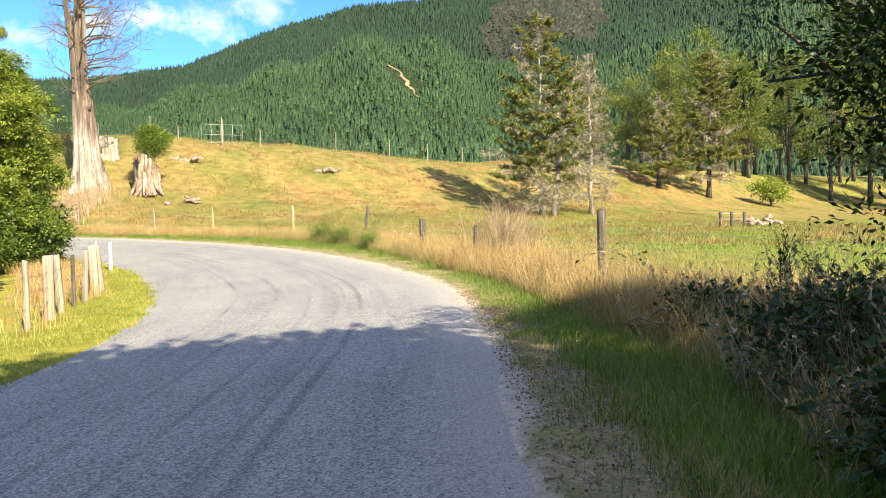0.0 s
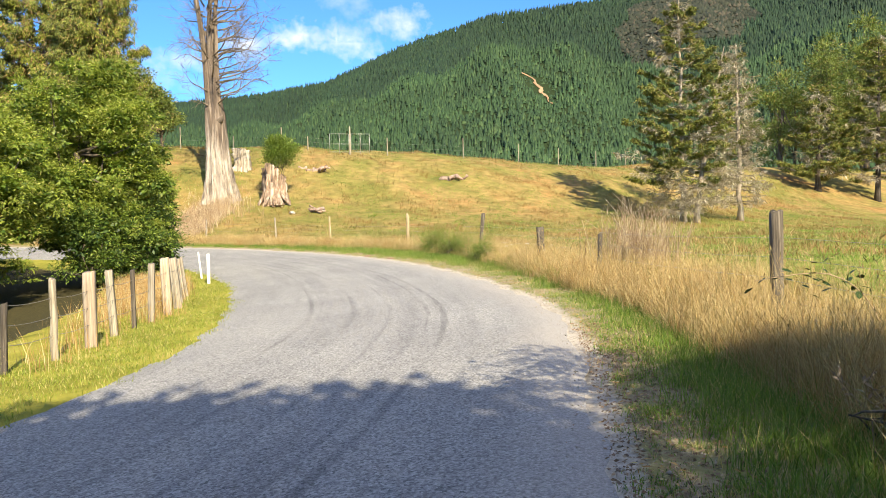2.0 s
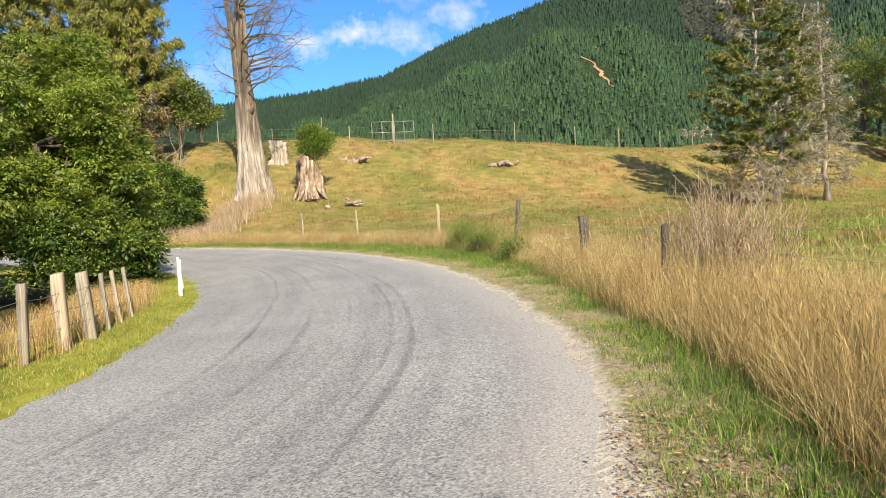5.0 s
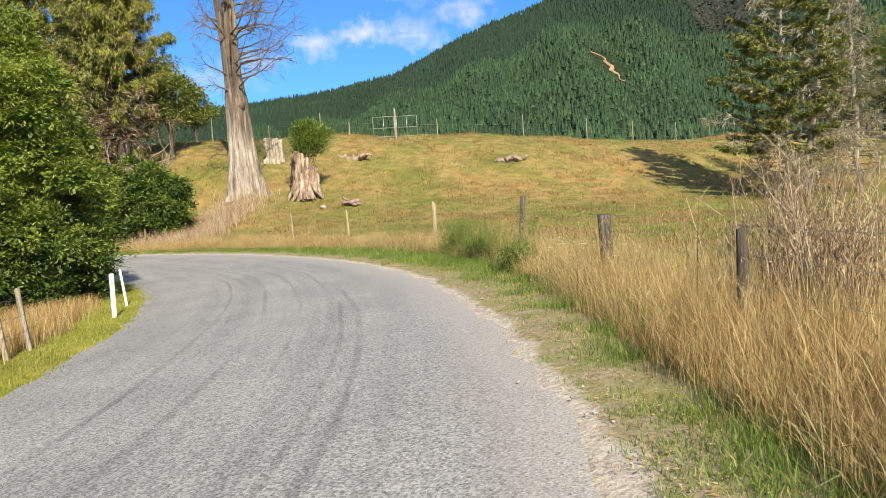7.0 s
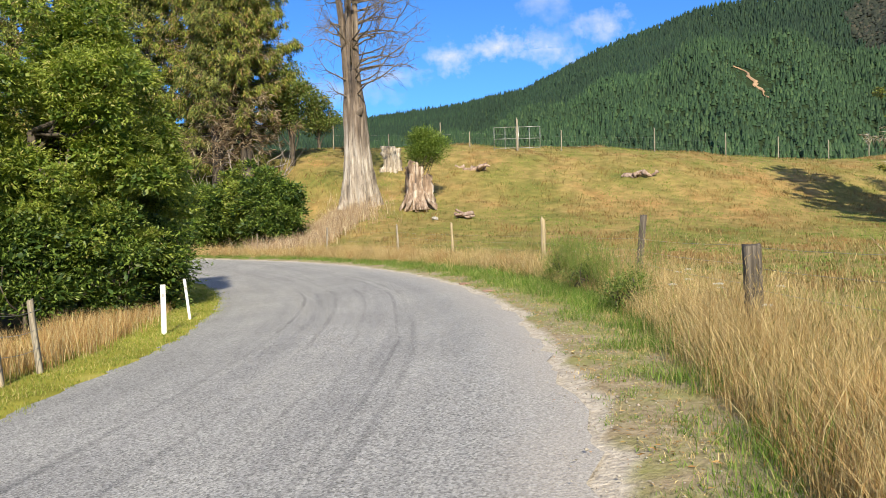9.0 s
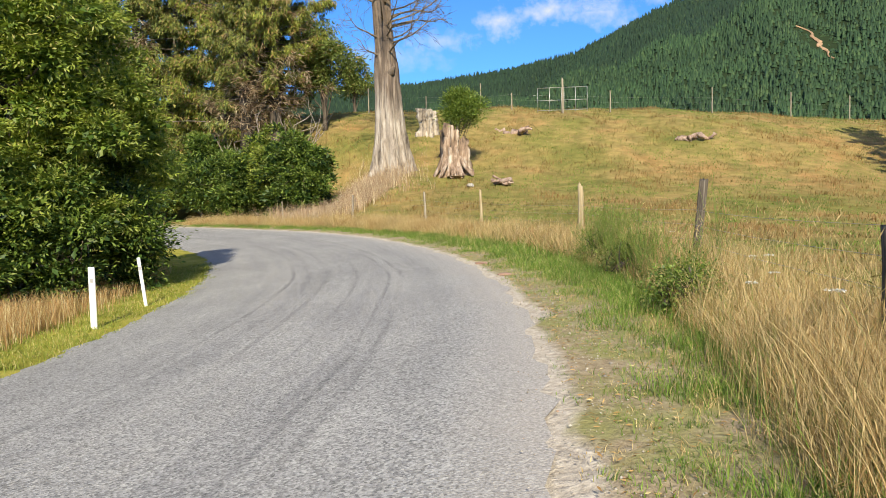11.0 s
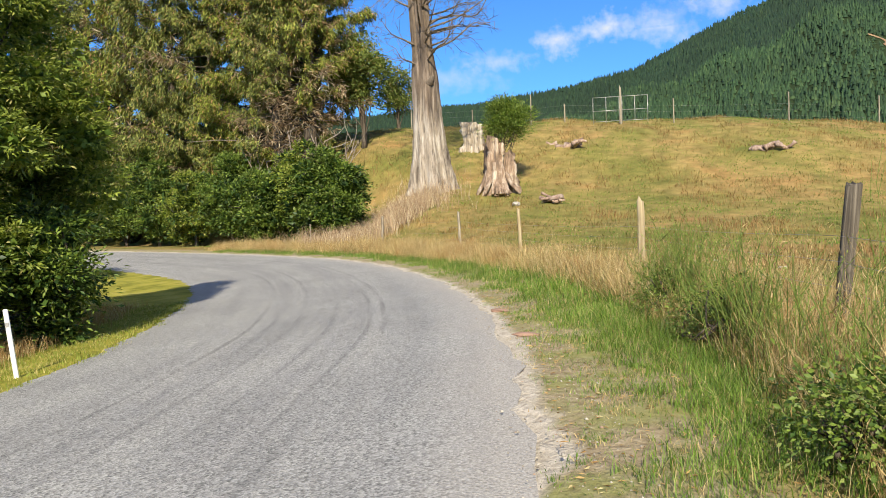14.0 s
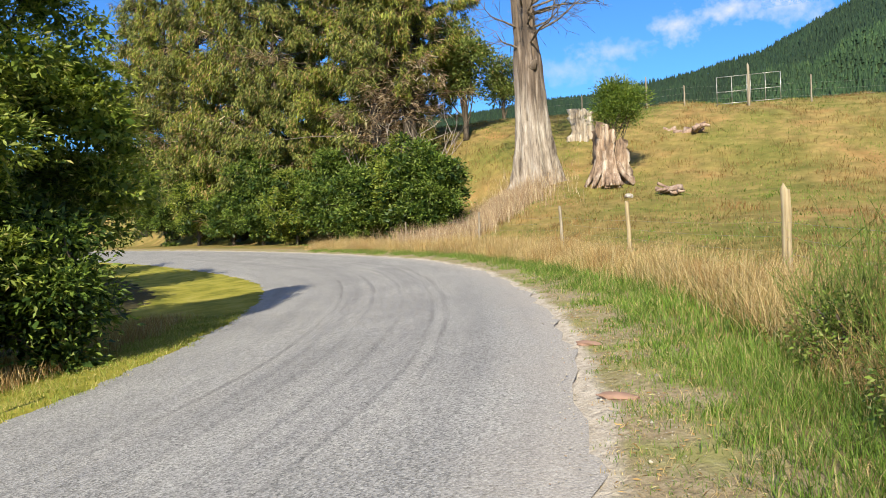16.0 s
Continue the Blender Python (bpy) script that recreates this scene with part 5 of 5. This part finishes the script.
    # rank grass and dead stems in the shade at the start
    x, y, a, s = along_road(rng, 1500, 1.5, 8.5, 1.5, 4.2)
    for share, mt, h, lab in ((0.45, GRASS_RUST, 0.55, "tangled rusty grass among the brambles"), (0.7, GRASS_DRY, 0.65, "tangled dry grass among the brambles"), (1.0, GRASS_GREEN, 0.3, "rank green grass among the brambles")):
        sel = (np.arange(1500) % 20 / 20.0 < share) & (np.arange(1500) % 20 / 20.0 >= {0.45: 0, 0.7: 0.45, 1.0: 0.7}[share])
        X, Y = tufts(rng, x[sel], y[sel], 18, 0.1)
        V, F = blades(rng, X, Y, h, 0.005, 0.75, None, (0, 0), 3)
        stuff("rank_grass", V, F, mt, lab)
    x, y, a, s = along_road(rng, 900, 0, 9.5, 0.65, 1.9)
    X, Y = tufts(rng, x, y, 16, 0.08)
    V, F = blades(rng, X, Y, 0.2, 0.006, 0.7, None, (0, 0), 2)
    stuff("verge_grass", V, F, GRASS_GREEN, "long green grass along the shaded verge")
    # tall thin stems that stand above the dry grass
    x, y, a, s = along_road(rng, 1500, 6.5, 30, 1.5, 3.8)
    s = np.maximum(s, dry_from(a) + 0.4)
    x, y = on_road(a, s).T
    V, F = blades(rng, x, y, 0.95, 0.0038, 0.45, None, (0, 0), 3)
    tips = V.reshape(-1, 7, 3)[:, 6]
    V2, F2 = leaves(rng, tips - np.array([0, 0, 0.08]), np.tile([0, 0, 1.0], (len(tips), 1)), 0.075, 0.1, 0.1, 0.5)
    stuff("seed_heads", np.concatenate([V, V2]), np.concatenate([F, F2 + len(V)]), GRASS_DRY, "tall pale grass stems above the fence line")
    # inner verge
    x, y = left_places(rng, 5200, 1, 40, 0.05, 2.0)
    X, Y = tufts(rng, x, y, 13, 0.08)
    V, F = blades(rng, X, Y, 0.075, 0.009, 0.8, None, (0, 0), 2)
    stuff("lawn_grass", V, F, GRASS_LAWN, "short yellow-green grass on the inner verge")
    x, y = left_places(rng, 2600, 2, 40, 1.1, 2.7)
    keep = rng.rand(2600) < np.interp(y, [5, 15, 19, 26], [0.04, 0.05, 0.9, 0.9])
    X, Y = tufts(rng, x[keep], y[keep], 12, 0.08)
    V, F = blades(rng, X, Y, np.interp(Y, [18, 24, 27], [0.5, 0.45, 0.25]), 0.007, 0.45, None, (0, 0), 3)
    stuff("dry_grass", V, F, GRASS_RUST, "dry grass round the leaning fence posts")
    # the hill
    n = 20000
    x, y = rng.uniform(-42, 30, n), rng.uniform(22, 96, n)
    s, _ = side_of(x, y)
    keep = (s > 3.2) & (-0.35 * x + 0.94 * y < 92)
    x, y = x[keep], y[keep]
    tall = wave(x, y, 7, 41) + 0.5 * wave(x, y, 2.5, 42)
    for lo, hi, mt, h, lab in ((-9, -0.1, GRASS_GREEN, 0.1, "short green pasture grass on the hill"), (-0.1, 0.25, GRASS_HILL, 0.15, "golden dry pasture grass on the hill"), (0.25, 9, HILL_RUST, 0.22, "long rusty pasture grass on the hill")):
        sel = (tall > lo) & (tall <= hi)
        X, Y = tufts(rng, x[sel], y[sel], 12, 0.22)
        V, F = blades(rng, X, Y, h * 1.35, 0.022, 1.0, None, (0, 0), 2)
        stuff("hill_grass", V, F, mt, lab)
    # the flat paddock
    n = 6500
    x, y = rng.uniform(1.5, 32, n), 4 + 66 * rng.uniform(0, 1, n) ** 1.4
    s, _ = side_of(x, y)
    keep = s > 3.0
    x, y = x[keep], y[keep]
    kind = wave(x, y, 4, 51) + rng.normal(0, 0.3, len(x))
    for sel, mt, h, lab in ((kind < 0.15, GRASS_GREEN, 0.13, "green pasture grass in the paddock"), (kind >= 0.15, PALE_TUFT, 0.2, "tufts of pale dry grass in the paddock")):
        X, Y = tufts(rng, x[sel], y[sel], 13, 0.16)
        V, F = blades(rng, X, Y, h * (1 + 0.5 * wave(X, Y, 3.0, 88)), 0.009, 0.95, None, (0, 0), 2)
        stuff("pasture_grass", V, F, mt, lab)
    # brown brush at the foot of the dead tree
    n = 2600
    x, y = rng.normal(-25.6, 1.5, n), rng.normal(52.2, 2.0, n)
    keep = side_of(x, y)[0] > 2.0
    X, Y = tufts(rng, x[keep], y[keep], 8, 0.15)
    V, F = blades(rng, X, Y, 0.95 * (1 + 0.5 * wave(X, Y, 1.7, 61)), 0.014, 0.45, None, (0, 0), 3)
    stuff("dry_brush", V, F, STALK, "thin brown dry brush below the dead tree", "brush")


build_grass()


# ---- single plants by the road ----
def stem_bush(name, xy, n, h, w, material, label, category, seed, radius=0.006, branch=6, bits=0.05, bit_mat=None, spread=0.3):
    """A clump of many upright stems, each with side twigs, and small leaves or husks on them."""
    rng = R0(seed)
    t = thing(name, (xy[0], xy[1], gz(*xy) - 0.03), label, category)
    pl, C, D = Pile(), [], []
    for k in range(n):
        b0 = np.array([rng.normal(0, w * 0.4), rng.normal(0, w * 0.4), 0])
        H = h * rng.uniform(0.5, 1.15)
        d = b0 * spread / max(w, .1) * 1.6 + rng.normal(0, 0.12, 3) * H
        pts = np.array([b0, b0 + np.array([d[0] * .3, d[1] * .3, H * .5]), b0 + np.array([d[0], d[1], H])])
        pl.add(*tube(pts, (radius, radius * .8, radius * .35), 3, None, 0, 0, False))
        for q in range(branch):
            f = rng.uniform(0.3, 1)
            e = pts[0] + (pts[2] - pts[0]) * f
            dd = np.array([rng.normal(0, .5), rng.normal(0, .5), 1]) * H * 0.22
            pl.add(*tube([e, e + dd * 0.5, e + dd], (radius * .55, radius * .45, radius * .25), 3, None, 0, 0, False))
            C.append(e + dd * rng.uniform(0.2, 1, (4, 1)))
            D.append(np.tile(dd, (4, 1)))
    part("stem_mass", pl.mesh("stem_mass"), material, t)["kind"] = "stuff"
    if bits:
        V, F = leaves(rng, np.concatenate(C), np.concatenate(D) * 3, bits, 0.4, 0, 0.6)
        part("husk_mass" if bit_mat is STALK else "leafage", arr_mesh("bits", V, F), bit_mat or material, t)["kind"] = "stuff"
    return t


stem_bush("dock_clump", (2.0, 18.2), 220, 1.25, 0.9, STALK, "clump of tall brown dead dock stalks", "plant", 301, 0.007, 4, 0.022, STALK, 0.06)
stem_bush("dock_clump", (1.95, 16.9), 130, 0.95, 0.7, STALK, "clump of tall brown dead dock stalks", "plant", 302, 0.007, 4, 0.022, STALK, 0.06)
for x, y, n, h, w, sd in [(-2.75, 26.7, 70, 0.9, 0.22, 311), (-1.85, 25.1, 50, 0.72, 0.24, 312), (-3.7, 28.8, 80, 1.0, 0.22, 313), (-2.3, 26.0, 40, 0.8, 0.3, 315), (-3.3, 27.8, 45, 0.75, 0.26, 316), (-4.15, 29.3, 60, 0.85, 0.24, 317), (-4.6, 30.6, 40, 0.6, 0.24, 318), (-1.75, 26.9, 16, 1.25, 0.14, 314)]:
    stem_bush("broom_bush", (x, y), n, h, w, BROOM, "green broom bush with thin upright stems", "shrub", sd, 0.005, 4, 0.022, BROOM, 0.13)
for x, y, sd in [(-1.75, 24.2, 321), (-3.0, 27.3, 322), (-3.95, 28.9, 323)]:
    broadleaf("bramble", (x, y), blob_crown(R0(sd), (0, 0, 0.3), (0.4, 0.4, 0.34), 18, 0.16), 3000, 0.036, LEAF_BUSH, BARK, "low dark bramble under the broom", "shrub", sd + 5, 0.02, 14, 0.1, 0.55)
for x, y, r, h, sd in [(2.7, 4.4, 0.75, 0.58, 331), (3.3, 5.6, 0.9, 0.62, 332), (2.6, 6.6, 0.55, 0.42, 333), (2.35, 3.0, 0.6, 0.5, 334)]:
    broadleaf("bramble", (x, y), blob_crown(R0(sd), (0, 0, h * 0.6), (r, r, h * 0.6), 24, 0.24), 2600, 0.07, LEAF_DARK, BARK, "dark tangled bramble bush at the road's edge", "shrub", sd + 5, 0.01, 14, 0.1, 0.6)
    stem_bush("dead_weed", (x, y), 60, h * 1.35, r, STALK, "tangle of dry dead stems among brambles", "plant", sd + 9, 0.004, 5, 0.04, STALK, 0.2)

for x, y, h, sd in [(2.85, 5.9, 1.1, 345), (3.3, 6.4, 0.95, 346)]:
    stem_bush("tall_weed", (x, y), 4, h, 0.14, LEAF_DARK, "tall dark green leafy weed standing above brambles", "plant", sd, 0.005, 18, 0.038, LEAF_DARK, 0.12)


def bramble_cane():
    rng = R0(351)
    t = thing("bramble_cane", (2.6, 8.75, gz(2.6, 8.75) - 0.07), "arching bramble cane with large dark green leaves", "plant")
    pts = spline([(0.3, 0.1, 0), (0.15, 0.05, 0.55), (-0.2, -0.05, 0.82), (-0.75, -0.15, 0.78)], 0.1)
    V, F = tube(pts, np.linspace(0.007, 0.003, len(pts)), 5)
    part("cane", arr_mesh("cane", V, F, True), STALK, t)
    for k in range(24):
        q = pts[rng.randint(len(pts) // 2, len(pts))] + rng.normal(0, 0.05, 3)
        th = np.linspace(0, 6.283, 9)[:-1]
        L = rng.uniform(0.05, 0.085)
        P = np.stack([L * (0.5 - 0.5 * np.cos(th)), 0.33 * L * np.sin(th) * (1 + 0.25 * np.cos(th)), 0.06 * L * np.abs(np.sin(th))], 1)
        m = np.array(Euler((rng.uniform(-0.5, 0.5), rng.uniform(0.1, 0.9), rng.uniform(0, 6.28))).to_matrix())
        V = np.concatenate([P, [[L * 0.5, 0, -0.02 * L]]]) @ m.T + q
        part("leaf", arr_mesh("leaf", V, np.array([(8, j, (j + 1) % 8) for j in range(8)])), LEAF_DARK, t)


bramble_cane()


def stone(xy, size, seed, material, label, name="stone", flat=0.35):
    rng = R0(seed)
    bm = bmesh.new()
    bmesh.ops.create_icosphere(bm, subdivisions=2, radius=1)
    for v in bm.verts:
        v.co *= rng.uniform(0.8, 1.15)
        v.co = Vector((v.co.x * size[0] / 2, v.co.y * size[1] / 2, v.co.z * size[0] * flat / 2))
    me = bpy.data.meshes.new("stone")
    bm.to_mesh(me)
    bm.free()
    ob = obj(name, me, material, None, label, "stone")
    ob.matrix_basis = pose(xy[0], xy[1], gz(*xy) + size[0] * flat * 0.2, 0, 0, rng.uniform(0, 180))


stone((-5.2, 27.75), (0.32, 0.13), 361, REDSTONE, "flat reddish stone on the gravel edge", flat=0.2)
stone((-6.5, 29.6), (0.3, 0.14), 362, REDSTONE, "flat reddish stone on the gravel edge", flat=0.2)
for k, (x, y, w) in enumerate([(-18.05, 53.4, 0.5)]):
    stone((x, y), (w, w * 0.7), 370 + k, STONE, "pale stone lying in the pasture", flat=0.6)


def paddock_rail():
    t = thing("rail_fence", (19.4, 46.5, gz(19.4, 46.5)), "short weathered post and rail fence with pale logs", "fence", "", 35)
    for q in (-1.2, 0.0, 1.4):
        p = part("post", own(SPLIT_A, POST_DARK), None, t)
        p.matrix_basis = pose(q, 0, -0.2) @ Matrix.Diagonal((1, 1, 1.15, 1))
    for z in (0.45, 0.8):
        V, F = tube([(-1.3, 0.09, z + 0.04), (0, 0.1, z), (1.5, 0.09, z + 0.03)], (0.045, 0.05, 0.04), 7, R0(9), 0.1)
        part("rail", arr_mesh("rail", V, F, True), POST_GREY, t)


paddock_rail()
for k, (x, y, a) in enumerate([(22.0, 49.0, 30), (23.4, 50.6, 50)]):
    build_log((x, y), 1.8, 380 + k, "pale weathered logs by the rail fence", a)


def wild_carrot(xy, h, seed):
    """A thin stem with a flat head of tiny white flowers."""
    rng = R0(seed)
    t = thing("wildflower", (xy[0], xy[1], gz(*xy) - 0.02), "white flat-topped wild carrot flower in the grass", "flower", "wildflowers by the fence")
    V, F = tube([(0, 0, 0), (rng.normal(0, .04), rng.normal(0, .04), h * .6), (rng.normal(0, .08), rng.normal(0, .08), h)], (0.004, 0.003, 0.002), 4)
    part("stem", arr_mesh("stem", V, F), BROOM, t)
    c = np.asarray(V)[-1]
    a, r = rng.uniform(0, 6.28, 60), 0.045 * np.sqrt(rng.uniform(0, 1, 60))
    C = np.stack([c[0] + r * np.cos(a), c[1] + r * np.sin(a), c[2] + 0.012 - 3 * r * r], 1)
    V, F = leaves(rng, C, np.stack([np.cos(a), np.sin(a), 0.4 + 0 * a], 1), 0.014, 0.9)
    part("umbel", arr_mesh("umbel", V, F), PETAL, t)


for k, (x, y) in enumerate([(-0.35, 22.6), (-0.75, 23.4), (-1.0, 24.6), (-0.2, 21.4), (0.15, 20.8), (-0.9, 22.8), (-3.9, 30.6), (-4.3, 31.4), (-1.2, 25.6), (0.3, 22.2), (-2.9, 29.4)]):
    wild_carrot((x, y), 0.45 + 0.05 * (k % 4), 400 + k)

# ---- clouds: a far backdrop ----
def cloud(name, az, el, w, h, seed, thick, dist=3200):
    m, nt, p = nodes_of("cloud_vapour")
    nt.nodes.remove(p)
    tc = nt.nodes.new("ShaderNodeTexCoord").outputs["UV"]
    mp = nd(nt, "ShaderNodeMapping")
    mp.inputs["Location"].default_value = (seed * 3.7, seed * 1.3, 0)
    mp.inputs["Scale"].default_value = (w / h, 1, 1)
    nt.links.new(tc, mp.inputs[0])
    n = noise_at(nt, 3.2, 10, 0.6, mp.outputs[0])
    gr = nt.nodes.new("ShaderNodeTexGradient")
    gr.gradient_type = 'SPHERICAL'
    m2 = nd(nt, "ShaderNodeMapping")
    m2.inputs["Location"].default_value = (-1, -1, 0)
    m2.inputs["Scale"].default_value = (2, 2, 1)
    nt.links.new(tc, m2.inputs[0])
    nt.links.new(m2.outputs[0], gr.inputs[0])
    f = maths(nt, 'SUBTRACT', maths(nt, 'ADD', n, maths(nt, 'MULTIPLY', gr.outputs[1], 0.6)), 0.68)
    a = maths(nt, 'MULTIPLY', grey(nt, f, 0.0, 0.5), thick)
    em = nd(nt, "ShaderNodeEmission", Strength=0.5)
    em.inputs[0].default_value = (0.86, 0.93, 1.0, 1)
    tr = nt.nodes.new("ShaderNodeBsdfTransparent")
    ms = nt.nodes.new("ShaderNodeMixShader")
    nt.links.new(a, ms.inputs[0])
    nt.links.new(tr.outputs[0], ms.inputs[1])
    nt.links.new(em.outputs[0], ms.inputs[2])
    nt.links.new(ms.outputs[0], nt.nodes["Material Output"].inputs[0])
    W, H = w * dist, h * dist
    me = arr_mesh("cloud", [(-W / 2, 0, -H / 2), (W / 2, 0, -H / 2), (W / 2, 0, H / 2), (-W / 2, 0, H / 2)], np.array([[0, 1, 2, 3]]))
    uv = me.uv_layers.new(name="UVMap")
    uv.data.foreach_set("uv", [0, 0, 1, 0, 1, 1, 0, 1])
    ob = obj(name, me, m, None, "soft white fair-weather cloud in the blue sky", "cloud", "clouds", "structure")
    ob.matrix_basis = pose(dist * math.sin(radians(az)), dist * math.cos(radians(az)), 1.5 + dist * math.tan(radians(el)), 0, 0, -az)
    ob.visible_shadow = False


for k, (az, el, w, h, thick) in enumerate([(-22.8, 12.9, 0.12, 0.065, 0.85), (-19.2, 13.5, 0.11, 0.06, 0.95), (-15.6, 13.4, 0.14, 0.08, 0.9), (-11.6, 14.6, 0.12, 0.07, 0.75), (-15.6, 17.2, 0.10, 0.15, 0.6), (-17.4, 21.0, 0.14, 0.12, 0.55), (-27.5, 11.6, 0.17, 0.045, 0.5), (7, 18.5, 0.24, 0.08, 0.5), (-31, 10.4, 0.24, 0.06, 0.4)]):
    cloud("backdrop_cloud", az, el, w, h, k + 1, thick)
